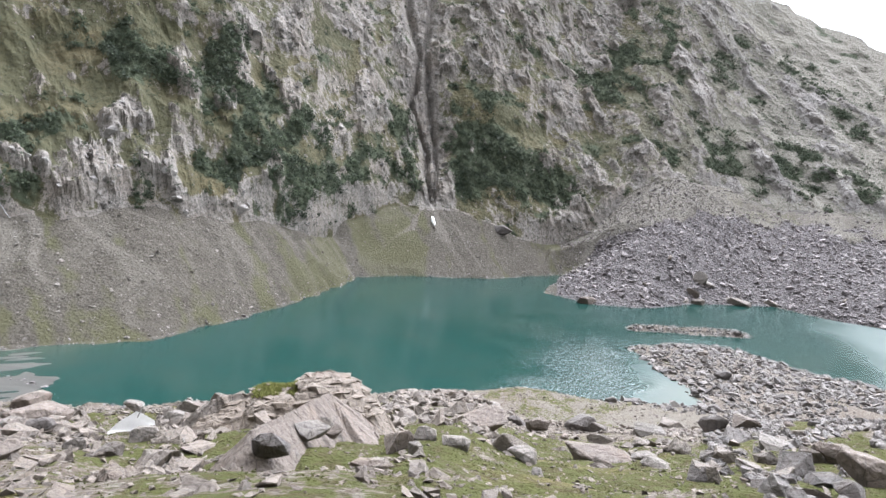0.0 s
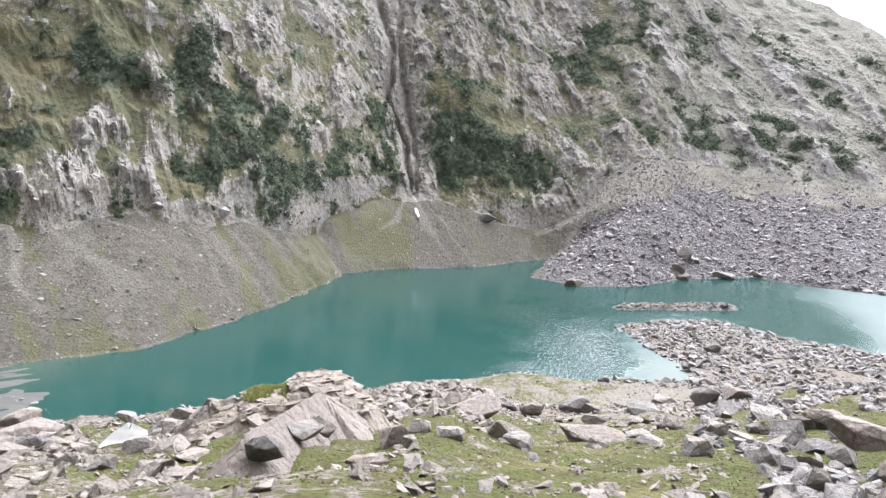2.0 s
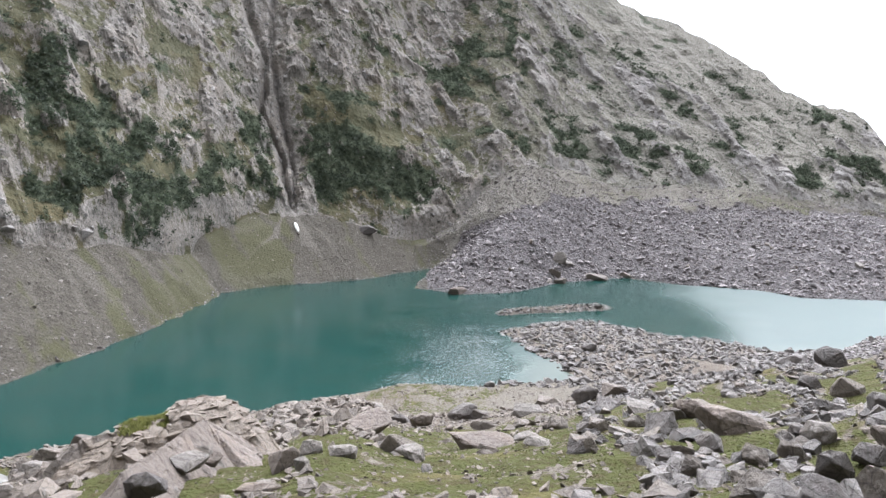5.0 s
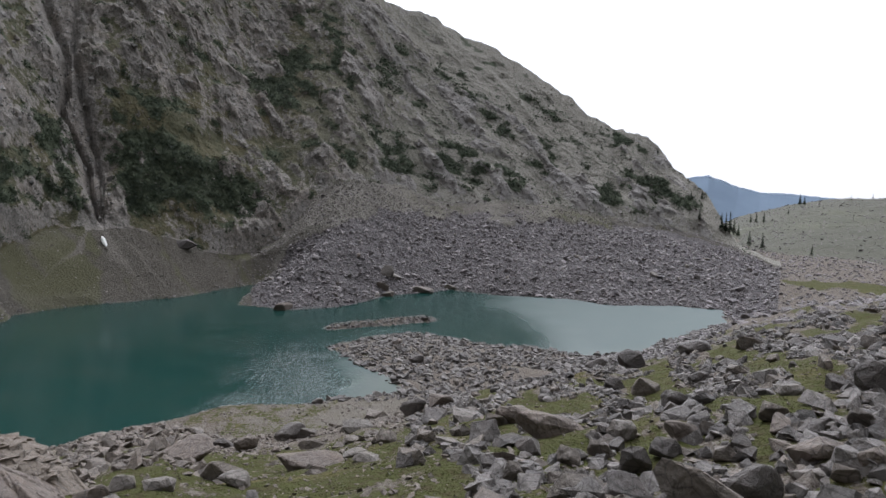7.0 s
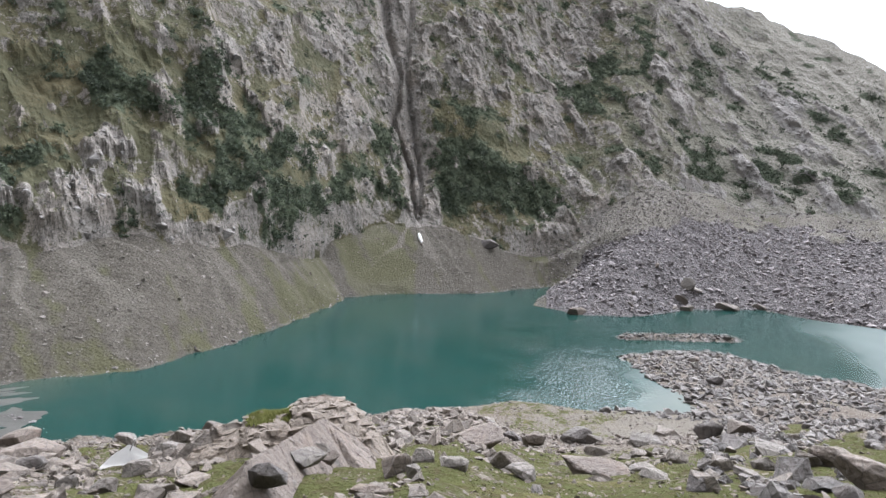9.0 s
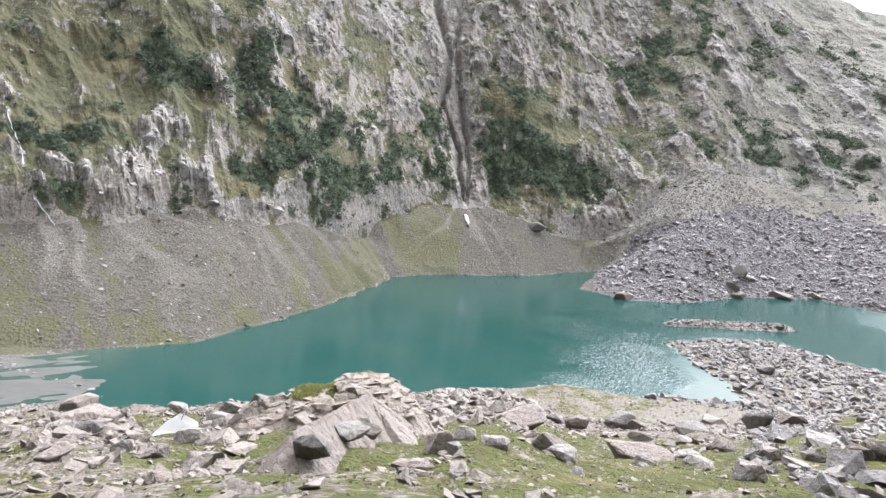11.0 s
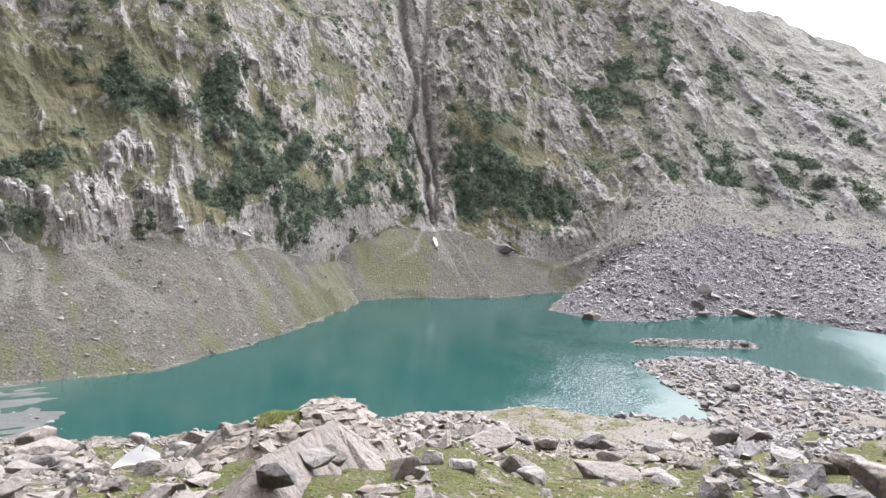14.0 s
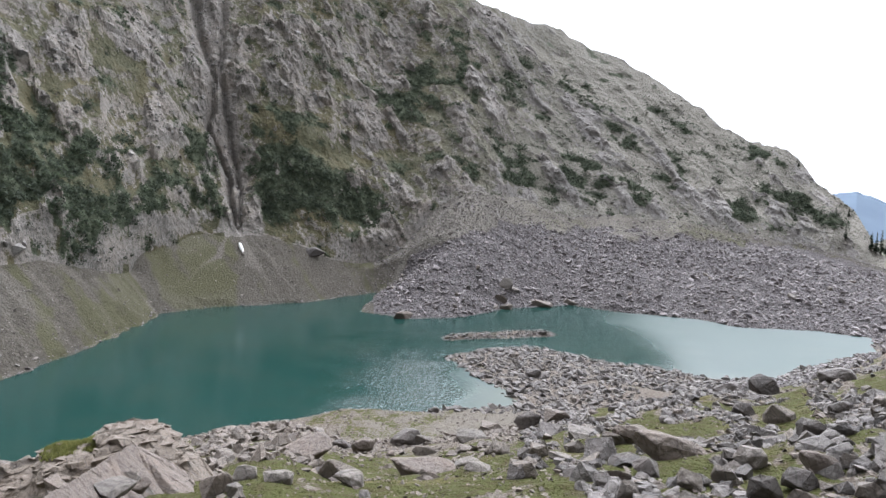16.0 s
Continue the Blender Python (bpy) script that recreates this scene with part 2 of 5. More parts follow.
def water_material():
    k = Nodes("turquoise_lake_water")
    wind = k.attr("wind")
    deep = k.mix(k.noise(0.012, 3), (0.0045, 0.027, 0.0235), (0.006, 0.034, 0.029))
    c = k.mix(k.attr("shallow"), deep, (0.045, 0.058, 0.045))
    glint = k.attr("glint")
    rip = k.noise(1.15, 2, 0.5, stretch=(1.25, 0.75, 1.0))
    rip2 = k.noise(0.8, 3, 0.55, stretch=(1.3, 0.9, 1.0))
    h = k.maths("ADD", k.maths("MULTIPLY", rip, k.span(glint, 0, 1, 0.008, 0.62)), k.maths("MULTIPLY", rip2, k.span(glint, 0, 1, 0.01, 0.12)))
    k.b.inputs["IOR"].default_value = 1.33
    return k.done(c, k.maths("MULTIPLY", k.span(wind, 0, 1, 0.13, 0.46), k.span(glint, 0, 0.8, 1.0, 0.13)), k.bump(h, 1.0, 1.0), 0.5)


def plain(name, color, rough=0.9, vary=0.35, scale=3.0, bump=0.02):
    k = Nodes(name)
    c = k.mix(k.span(k.noise(scale, 6, 0.7), 0.3, 0.7), tuple(v * (1 - vary) for v in color), tuple(min(1, v * (1 + vary)) for v in color))
    return k.done(c, rough, k.bump(k.noise(scale * 4, 5), 0.5, bump))


def leaf_material(name, dark, light):
    k = Nodes(name)
    c = k.mix(k.island(), dark, light)
    c = k.mix(k.span(k.noise(0.12, 4), 0.4, 0.65, 0, 0.7), c, tuple(v * 0.7 for v in dark))
    made = k.done(c, 0.8)
    thin, both = k.t.nodes.new("ShaderNodeBsdfTranslucent"), k.t.nodes.new("ShaderNodeMixShader")
    k.t.links.new(c, thin.inputs["Color"])
    both.inputs[0].default_value = 0.45
    k.t.links.new(k.b.outputs[0], both.inputs[1])
    k.t.links.new(thin.outputs[0], both.inputs[2])
    k.t.links.new(both.outputs[0], k.t.nodes["Material Output"].inputs["Surface"])
    return made


ROCK_FIELD = rock_material("dark_field_blocks", (0.055, 0.049, 0.046), (0.2, 0.181, 0.168), (0.15, 0.12, 0.103))
ROCK_CLIFF = rock_material("pale_cliff_rock", (0.1, 0.094, 0.088), (0.3, 0.284, 0.268), (0.23, 0.2, 0.172), scale=0.5)
NEAR_GROUND, SCREE, MORAINE, CLIFF, HILL, WATER = near_ground_material(), scree_material(), moraine_material(), cliff_material(), hill_material(), water_material()
SHRUB_LEAF = leaf_material("dark_shrub_leaves", (0.036, 0.05, 0.034), (0.085, 0.105, 0.066))
NEEDLES = leaf_material("conifer_needles", (0.012, 0.02, 0.012), (0.03, 0.045, 0.022))
TURF_BLADES = leaf_material("short_turf_blades", (0.06, 0.066, 0.022), (0.11, 0.11, 0.042))
WET = rock_material("wet_shore_stone", (0.10, 0.095, 0.09), (0.25, 0.235, 0.22), (0.2, 0.17, 0.15))
WET.node_tree.nodes["Principled BSDF"].inputs["Roughness"].default_value = 0.18
for link in [l for l in WET.node_tree.links if l.to_socket.name == "Roughness" and l.to_node.type == "BSDF_PRINCIPLED"]:
    WET.node_tree.links.remove(link)
WET.node_tree.nodes["Principled BSDF"].inputs["Specular IOR Level"].default_value = 0.6
CUSHION = leaf_material("olive_cushion_leaves", (0.11, 0.12, 0.035), (0.22, 0.22, 0.08))
BARK = plain("grey_bark", (0.09, 0.075, 0.06))
SNOW = plain("old_snow", (0.78, 0.78, 0.76), 0.6, 0.08, 0.8, 0.2)
CLOTH = plain("white_canvas", (0.4, 0.395, 0.38), 0.8, 0.07, 2.0, 0.01)
FALLS = plain("white_water", (0.55, 0.57, 0.58), 0.35, 0.1, 2.0, 0.1)

# ---- the lie of the land: bearing in degrees east of north, range in metres from the viewpoint ----
EYE = 40.0


def lattice(i, j, k):
    h = (i * 374761393 + j * 668265263 + k * 1274126177) & 0xFFFFFFFF
    h = ((h ^ (h >> 13)) * 1103515245) & 0xFFFFFFFF
    h = ((h ^ (h >> 16)) * 2246822519) & 0xFFFFFFFF
    return ((h ^ (h >> 15)) & 0xFFFFFF) / float(0xFFFFFF)


def vnoise(x, y, z):
    x, y, z = np.broadcast_arrays(np.asarray(x, float), np.asarray(y, float), np.asarray(z, float))
    i, j, k = (np.floor(v).astype(np.int64) for v in (x, y, z))
    fx, fy, fz = x - i, y - j, z - k
    fx, fy, fz = (f * f * (3 - 2 * f) for f in (fx, fy, fz))
    total = 0.0
    for a in (0, 1):
        for b in (0, 1):
            for c in (0, 1):
                w = (fx if a else 1 - fx) * (fy if b else 1 - fy) * (fz if c else 1 - fz)
                total = total + w * lattice(i + a, j + b, k + c)
    return total * 2 - 1


def fbm(x, y, z=0.0, octaves=4, gain=0.5):
    total, amp = 0.0, 1.0
    for o in range(octaves):
        total = total + amp * vnoise(x * 2.03 ** o + 17 * o, y * 2.03 ** o + 5 * o, z * 2.03 ** o + 31 * o)
        amp *= gain
    return total


def ridged(x, y, z=0.0, octaves=4, gain=0.55):
    total, amp = 0.0, 1.0
    for o in range(octaves):
        total = total + amp * (1 - 2.2 * np.abs(vnoise(x * 2.07 ** o + 11 * o, y * 2.07 ** o + 3 * o, z * 2.07 ** o + 7 * o)))
        amp *= gain
    return total


def facets(x, y, seed, sharp=14.0):
    """Broken faces: every cell is a tilted plane at a height of its own."""
    i, j = np.floor(x).astype(np.int64), np.floor(y).astype(np.int64)
    weight, out = np.zeros(x.shape), np.zeros(x.shape)
    for a in (-1, 0, 1):
        for b in (-1, 0, 1):
            ci, cj = i + a, j + b
            dx, dy = x - ci - lattice(ci, cj, seed), y - cj - lattice(ci, cj, seed + 1)
            d = dx * dx + dy * dy
            v = lattice(ci, cj, seed + 2) - 0.5 + 1.5 * dx * (lattice(ci, cj, seed + 3) - 0.5) + 1.5 * dy * (lattice(ci, cj, seed + 4) - 0.5)
            w = np.exp(-sharp * d)
            out = out + w * v
            weight = weight + w
    return out / np.maximum(weight, 1e-30)


def table(v, *pairs):
    return np.interp(v, [p[0] for p in pairs], [p[1] for p in pairs])


def eased(v, width, *pairs):
    """A table with its corners rounded off."""
    return sum(table(v + width * o, *pairs) for o in (-1, -0.6, -0.2, 0.2, 0.6, 1)) / 6


def smooth(a, b, v):
    s = np.clip((v - a) / (b - a), 0, 1)
    return s * s * (3 - 2 * s)


LAKE = [(-86, 116), (-76, 126), (-58, 137), (-52, 151), (-42, 176), (-33, 214), (-30, 233), (-20, 243), (-6, 249), (14, 255),
        (37, 275), (49, 285), (33, 236), (48, 222), (66, 224), (84, 240), (104, 246), (117, 250), (127, 234), (151, 218),
        (157, 202), (181, 194), (191, 182), (173, 163), (153, 155), (142, 150), (119, 139), (102, 139), (95, 152), (85, 155)]
LAKE += [(79, 169), (73, 177), (56, 174), (46, 167), (48, 150), (51, 137), (50, 126), (42, 126), (31, 124), (16, 128), (9, 124),
         (-12, 114), (-30, 105), (-46, 100), (-56, 103), (-66, 109)]


def shore_distance(x, y):
    """Metres to the lake's shore, negative on the water."""
    best, inside = np.full(x.shape, 1e9), np.zeros(x.shape, bool)
    for (ax, ay), (bx, by) in zip(LAKE, LAKE[1:] + LAKE[:1]):
        t = np.clip(((x - ax) * (bx - ax) + (y - ay) * (by - ay)) / ((bx - ax) ** 2 + (by - ay) ** 2), 0, 1)
        best = np.minimum(best, (x - ax - t * (bx - ax)) ** 2 + (y - ay - t * (by - ay)) ** 2)
        if ay != by:
            inside ^= ((ay > y) != (by > y)) & (x < (bx - ax) * (y - ay) / (by - ay) + ax)
    d = np.sqrt(best)
    return np.where(inside, -d, d)


def islet_height(x, y):
    """The low bar of stones off the peninsula."""
    ax, ay, bx, by = 53.0, 190.0, 82.0, 194.5
    t = np.clip(((x - ax) * (bx - ax) + (y - ay) * (by - ay)) / ((bx - ax) ** 2 + (by - ay) ** 2), 0, 1)
    d = np.hypot(x - ax - t * (bx - ax), y - ay - t * (by - ay))
    return 1.3 - 0.36 * d * (1.35 - 0.5 * t) + 0.35 * fbm(x / 4, y / 4, 2.0, 3)


# Bays: where the ray from the viewpoint meets the far shore, the foot of the cliffs and the crest.
def far_shore(az):
    return table(az, (-60, 150), (-37.8, 151), (-31.3, 147), (-23.1, 149), (-19.2, 159), (-13.4, 181), (-8.8, 216), (-7.2, 235), (-1.4, 249),
                 (3.2, 255), (7.6, 277), (8.0, 277), (8.3, 238), (12.2, 226), (16.3, 234), (19.4, 256), (22.8, 267), (25, 275), (28.8, 262),
                 (34.7, 264), (37.8, 255), (43, 264), (46.3, 262), (48, 225), (50, 200), (60, 180))


def foot(az):
    e = eased(az, 0.8, (-60, -6.5), (-36, -6.3), (-33, -5.95), (-30.9, -6.3), (-28.8, -6.6), (-25.9, -5.5), (-23.6, -5.0), (-20.7, -5.65), (-17, -5.7), (-13.5, -6.0), (-11.7, -6.3),
              (-9.1, -5.1), (-5.1, -3.85), (-1.9, -3.6), (0, -3.4), (2.8, -4.4), (4.7, -5.1), (7.5, -5.55), (8.9, -5.6), (11.9, -4.1), (13, -2.25), (14.9, -0.3), (16.9, 0.75),
              (19.9, -0.1), (23.2, -1.0), (25.4, -1.05), (28.3, -1.0), (31.4, -1.25), (36, -1.9), (42.6, -2.5), (47, -3.2), (60, -4.5))
    e = e + 0.25 * fbm(az / 2.2, 3.0, 1.0, 3)
    s = eased(az, 3.0, (-40, 0.5), (-10, 0.58), (0, 0.64), (8, 0.55), (13, 0.48), (17, 0.48), (22, 0.36), (30, 0.29), (38, 0.21), (47, 0.13), (60, 0.1))
    rs = sum(np.where((az + o > 7) & (az + o < 17), table(az + o, (7, 276), (8.5, 286), (9.6, 293), (11, 288), (13, 266), (17, 242)), far_shore(az + o)) for o in (-2, -1, 0, 1, 2)) / 5
    r = (EYE + s * rs) / (s - np.tan(np.radians(e)))
    return r, EYE + r * np.tan(np.radians(e))


def crest(az):
    return 0.12 + eased(az, 0.3, (-60, 29), (0, 24), (9, 19.5), (14, 16.2), (17.8, 14.6), (19, 14.25), (21.2, 13.65), (23, 13.1), (24.5, 12.5), (25.7, 11.85), (27.4, 11.25),
                        (28.5, 10.45), (29.8, 9.9), (31.5, 8.95), (33.1, 7.8), (34.1, 7.3), (35.1, 6.3), (36, 5.65), (37.5, 5.05), (39.2, 4.48), (40.5, 3.84),
                        (41.3, 3.15), (41.9, 2.05), (43.4, 1.15), (44.7, 0.2), (45.6, -0.85), (46.4, -1.7), (47.3, -2.95), (49, -6), (60, -12))


def near_edge(az):
    e = table(az, (-60, -18.5), (-37.9, -19), (-33.6, -18.8), (-26.5, -20), (-20, -19.9), (-12, -19.4), (-4.6, -18.9), (2.4, -18.3), (5, -18.9), (8, -19.6),
              (14, -19.4), (20, -18.2), (24, -17), (29, -15.8), (36.8, -13.8), (40.3, -13.2), (44.8, -11), (48, -9.2), (52.7, -7.5), (57, -6.6), (70, -5))
    return table(az, (-45, 60), (0, 62), (24, 64), (36, 66), (45, 80), (50, 100), (57, 120), (70, 140)), e


# The mountainside as seen from the slope: bearing, dip, half-length, half-width, tilt in degrees.
FACES = [(-26.3, -3.3, 2.1, 2.8, 5), (-22.1, -2.5, 4.1, 1.6, -30), (-18.3, -4.9, 2.8, 0.8, -15), (-29.5, -4.7, 1.8, 1.6, -15), (-31.7, -3.2, 1.8, 1.4, -20), (-24.5, -0.2, 1.8, 1.8, -35),
         (-21.2, 4.7, 1.0, 2.8, 5), (-14.0, 9.3, 1.3, 2.1, 5), (-7.4, 3.4, 2.1, 2.3, 5), (-14.0, 3.2, 1.2, 1.6, 5), (-10.8, 1.1, 2.5, 1.6, -15), (-16.4, 7.4, 1.8, 2.3, 5),
         (-17.1, 4.3, 1.4, 1.8, 5), (-8.4, 10.0, 1.8, 3.2, 5), (-4.9, 6.9, 1.0, 4.1, 5), (-5.2, -2.5, 1.4, 1.2, 5), (-9.2, -3.8, 1.8, 0.7, 5), (-11.7, -5.8, 2.1, 0.6, 5)]
FACES += [(9.3, 11.4, 3.2, 2.1, 5), (15.2, 4.1, 1.2, 3.2, 5), (10.9, 0.3, 3.7, 0.6, -25), (14.9, 0.2, 2.3, 0.8, 25), (9.2, -4.0, 2.8, 1.6, 5), (6.0, -4.1, 1.8, 0.9, 5), (-0.8, 0.6, 0.6, 2.8, 5),
          (-1.8, 8.5, 0.9, 4.6, 5), (3.5, 7.6, 2.8, 2.3, 5), (8.2, 5.4, 3.7, 1.4, -25), (22.0, 7.0, 3.4, 1.2, -55), (23.3, 0.9, 2.4, 1.6, -30), (17.4, 9.0, 3.2, 1.4, -60), (2.3, 10.9, 2.3, 2.3, 5),
          (26.1, 5.4, 4.2, 0.9, -42), (33.5, 0.6, 4.0, 1.3, -28), (24.0, 4.2, 3.6, 1.0, -45), (39.5, 0.2, 2.6, 0.8, -35)]
SCRUB = [(-25.3, 6.6, 1.8, 1.6, 5), (-23.4, 5.5, 1.4, 1.3, 5), (-19.5, 4.3, 1.8, 2.1, 5), (-18.8, 6.9, 1.8, 1.6, 5), (-16.4, -0.8, 2.8, 2.3, 5), (-12.3, -3.3, 2.8, 1.9, 5), (-15.8, 3.6, 1.6, 1.6, 5),
         (-12.2, 1.4, 1.6, 1.3, 5), (-9.7, -2.0, 2.1, 1.3, 5), (-4.9, 2.7, 1.3, 1.8, 5), (-3.9, -1.7, 1.3, 1.0, 5), (1.0, 2.8, 2.4, 2.3, 5), (4.3, -0.8, 3.2, 1.8, 5), (7.3, -1.2, 2.1, 1.4, 5),
         (1.2, -1.3, 2.2, 1.8, 5), (3.0, 0.9, 2.8, 1.8, 5), (10.8, 7.0, 2.3, 1.1, 5), (12.1, 9.2, 1.6, 1.2, 5)]
SCRUB += [(25.9, 7.6, 2.6, 0.6, -40), (28.1, 5.7, 2.3, 0.6, -42), (25.7, 2.4, 2.1, 0.8, -35), (29.5, 1.0, 2.2, 0.7, -50), (-30.3, 0.0, 2.3, 0.9, 5), (-32.5, -0.6, 1.6, 1.6, 5), (-32.1, -4.8, 1.0, 1.2, 5),
          (15.8, 10.0, 0.7, 2.3, 20), (20.8, 2.2, 2.8, 0.8, -25), (-7.1, -0.9, 2.3, 0.8, 5), (38.6, -0.7, 1.6, 0.7, -25), (41.3, 0.5, 2.2, 0.8, -38), (43.4, -0.9, 1.6, 0.8, -30), (38.8, 3.4, 2.2, 0.5, -22)]
MEADOW = [(-30.1, 6.6, 5.1, 2.3, 5), (-25.0, 3.0, 4.1, 1.4, -15), (-9.1, 7.4, 4.6, 0.9, -43), (-19.4, -3.6, 1.8, 0.6, -40), (3.9, 3.3, 6.5, 0.7, -22), (-25.9, -5.6, 2.3, 0.6, 5), (-11.2, -0.8, 2.8, 0.6, 5),
          (-7.7, 0.4, 2.3, 0.7, 5), (-31.7, 1.4, 2.8, 0.7, 5), (-28.6, -0.8, 3.7, 0.8, 5), (-15.0, 5.8, 1.4, 1.4, 5), (27.0, 10.2, 5.1, 0.8, -30), (30.5, 6.6, 4.2, 0.8, -38), (34.5, 4.0, 4.2, 1.0, -35),
          (-23.3, 8.1, 2.8, 1.8, 5), (-18.2, 1.2, 2.8, 0.9, 5), (29.0, 3.2, 4.0, 0.6, -45), (20.3, 5.0, 3.2, 0.7, -50)]
# the two clefts of the gully: height in degrees, bearing
CLEFT = ((-8, -1.0), (-3.6, -1.6), (-2.2, -1.9), (-0.4, -2.35), (1.4, -2.45), (3.1, -3.1), (4.8, -4.0), (7, -3.75), (8.8, -3.65), (10.2, -4.2), (11.6, -4.7), (13.8, -5.2), (30, -9))
SIDE_CLEFT = ((-8, -1.2), (-3.1, -1.65), (-0.4, -1.55), (2.3, -1.75), (5, -2.45), (7.1, -2.95), (9.2, -3.3), (11.3, -3.1), (13, -3.0), (30, -1.5))


def blots(a, e, rows):
    """How far inside the nearest of some soft-edged ovals a direction lies, 0 to 1."""
    total = np.zeros(a.shape)
    for ca, ce, long, wide, tilt in rows:
        c, s = math.cos(radians(tilt)), math.sin(radians(tilt))
        u, v = (a - ca) * c + (e - ce) * s, (e - ce) * c - (a - ca) * s
        total = np.maximum(total, np.exp(-(u / long) ** 2 - (v / wide) ** 2))
    return total


def surface(az, r):
    """Points of the ground, with a region number and how green it is."""
    az, r = np.broadcast_arrays(np.asarray(az, float), np.asarray(r, float))
    rad = np.radians(az)
    x, y = r * np.sin(rad), r * np.cos(rad)
    sd = np.full(az.shape, 60.0)
    near_lake = (r > 60) & (r < 420) & (np.abs(az) < 80)
    sd[near_lake] = shore_distance(x[near_lake], y[near_lake])
    sd = sd + np.where(np.abs(sd) < 12, 0.9 * fbm(x / 6, y / 6, 4.0, 3), 0)
    region = np.zeros(az.shape, int)
    # near slope
    re, ee = near_edge(az)
    ze = -re * np.tan(np.radians(-ee))
    zb = -table(az, (-45, 5.75), (20, 5.75), (45, 5.0), (57, 4.3), (70, 3.8)) * np.ones(az.shape)
    prof = np.where(r < 12, -1.7 + (zb + 1.7) * (r / 12) ** 1.15, np.where(r < re, zb + (ze - zb) * (r - 12) / (re - 12), ze - 0.6 * (r - re)))
    lumps = 0.55 * fbm(x / 7, y / 7, 0.5, 3) + 0.16 * fbm(x / 1.5, y / 1.5, 0.7, 3)
    near = EYE + prof + lumps * smooth(3, 14, r) * (1 - 0.5 * smooth(re * 0.8, re, r))
    # low ground by the water
    low = np.where(sd > 0, np.minimum(0.12 + 0.07 * sd, 2.2), np.maximum(0.16 * sd, -5)) + 0.22 * fbm(x / 5, y / 5, 1.5, 3) * smooth(0, 4, sd)
    low = np.where(az > 40, low + smooth(40, 48, az) * smooth(0, 30, sd) * (smooth(150, 330, r) * 6 + 0.04 * np.clip(r - 330, 0, 150)), low)
    low = low - 0.3 * np.maximum(r - 640, 0)
    low = np.where((sd < 2) & (r > 175) & (r < 225), np.maximum(low, islet_height(x, y)), low)
    # silty flats where the stream comes in
    along, across = 0.8 * x + 0.6 * y, 0.8 * y - 0.6 * x
    braid = np.maximum(smooth(0.14, 0.04, np.abs(fbm(along / 28, across / 6, 6.0, 3))), smooth(0.1, 0.03, np.abs(fbm(along / 34, across / 4.5, 9.0, 2))))
    flats = smooth(-26.5, -29, az) * smooth(149, 142, r) * smooth(92, 102, r)
    silt = 0.09 - 0.26 * braid + 0.12 * fbm(along / 12, across / 3, 2.0, 2) - 0.42 * smooth(-31.8, -28.3, az + 1.8 * fbm(along / 20, across / 4, 3.0, 3))
    low = low * (1 - flats) + silt * flats
    ground = np.maximum(near, low)
    region = np.where(near > low, 0, 1)
    # far side: talus, then cliffs to the crest
    rs = far_shore(az)
    rc, zc = foot(az)
    er = crest(az)
    m = eased(az, 4.0, (-40, 0.95), (-10, 1.08), (5, 1.02), (16, 0.92), (25, 0.82), (47, 0.75))
    rr = (m * rc - zc + EYE) / (m - np.tan(np.radians(er)))
    rr = np.where(rr < rc + 4, rc + 4, rr)
    zr = EYE + rr * np.tan(np.radians(er))
    talus = np.clip((r - rs) / np.maximum(rc - rs, 1), 0, None) * zc
    talus = np.minimum(talus, np.maximum(sd, 0) * (table(r, (255, 0.5), (290, 0.75), (330, 2.0)) * smooth(6.0, 10.5, az) + table(r, (255, 1.2), (290, 1.8)) * (1 - smooth(6.0, 10.5, az))) + 0.15)
    talus = talus + (0.5 * fbm(x / 9, y / 9, 3.3, 4) + 0.9 * np.where(az > 9, ridged(x / 26, y / 26, 1.0, 3), 0)) * smooth(3, 16, sd)
    mount = np.where(r < rr, zc + (zr - zc) * (r - rc) / (rr - rc), zr - 0.45 * (r - rr))
    mount = mount + rr * 0.0032 * fbm(az / 0.8, 9.0, 1.0, 4) * smooth(-22, -2, r - rr)
    far = (r > rs - 3) & (sd > 0) & (r > 140) & (az < 50)
    mnt = far & (r > rc) & (mount > talus * 0 - 4)
    fz = np.where(r > rc, mount, talus)
    hill_e = table(az, (40, -6), (44, -3.2), (47, -1.5), (50.3, -0.5), (53, -0.05), (56, 0.2), (70, 2.0), (90, 4))
    hz = EYE + 620 * np.tan(np.radians(hill_e))
    hill = np.where(r < 620, 5 + (hz - 5) * smooth(320, 640, r) ** 0.9, hz - 0.4 * (r - 620)) + 1.2 * fbm(x / 40, y / 40, 8.0, 4)
    hill = np.where((az > 40) & (r > 325), hill, -60)
    part = 1 - smooth(44.0, 50.0, az)
    fz = fz * part + low * (1 - part)
    ground = np.where(far, np.maximum(fz, low), ground)
    region = np.where(far & (r <= rc), np.where(az > 9, 3, 2), region)
    region = np.where(mnt, 4, region)
    region = np.where(hill > ground, 5, region)
    ground = np.maximum(ground, hill)
    # behind the viewpoint the hillside goes on up
    back = smooth(62, 95, np.abs(az))
    ground = np.where(back > 0, ground * (1 - back) + back * (EYE - 1.7 + 0.32 * np.minimum(r, 320) - 0.1 * np.maximum(r - 320, 0) + 1.5 * fbm(x / 20, y / 20, 1.0, 3)), ground)
    region = np.where(back > 0.3, np.where(r > 60, 5, 0), region)
    ground = np.where(r > 800, np.maximum(ground, -260.0), ground)
    # relief of the cliffs
    w = np.where(mnt, smooth(-1, 9, r - rc) * (1 - 0.75 * smooth(-25, 5, r - rr)), 0)
    u = rad * 300
    k = table(az, (-35, 0.45), (-5, 0.25), (8, 0.42), (20, 0.55), (48, 0.6))
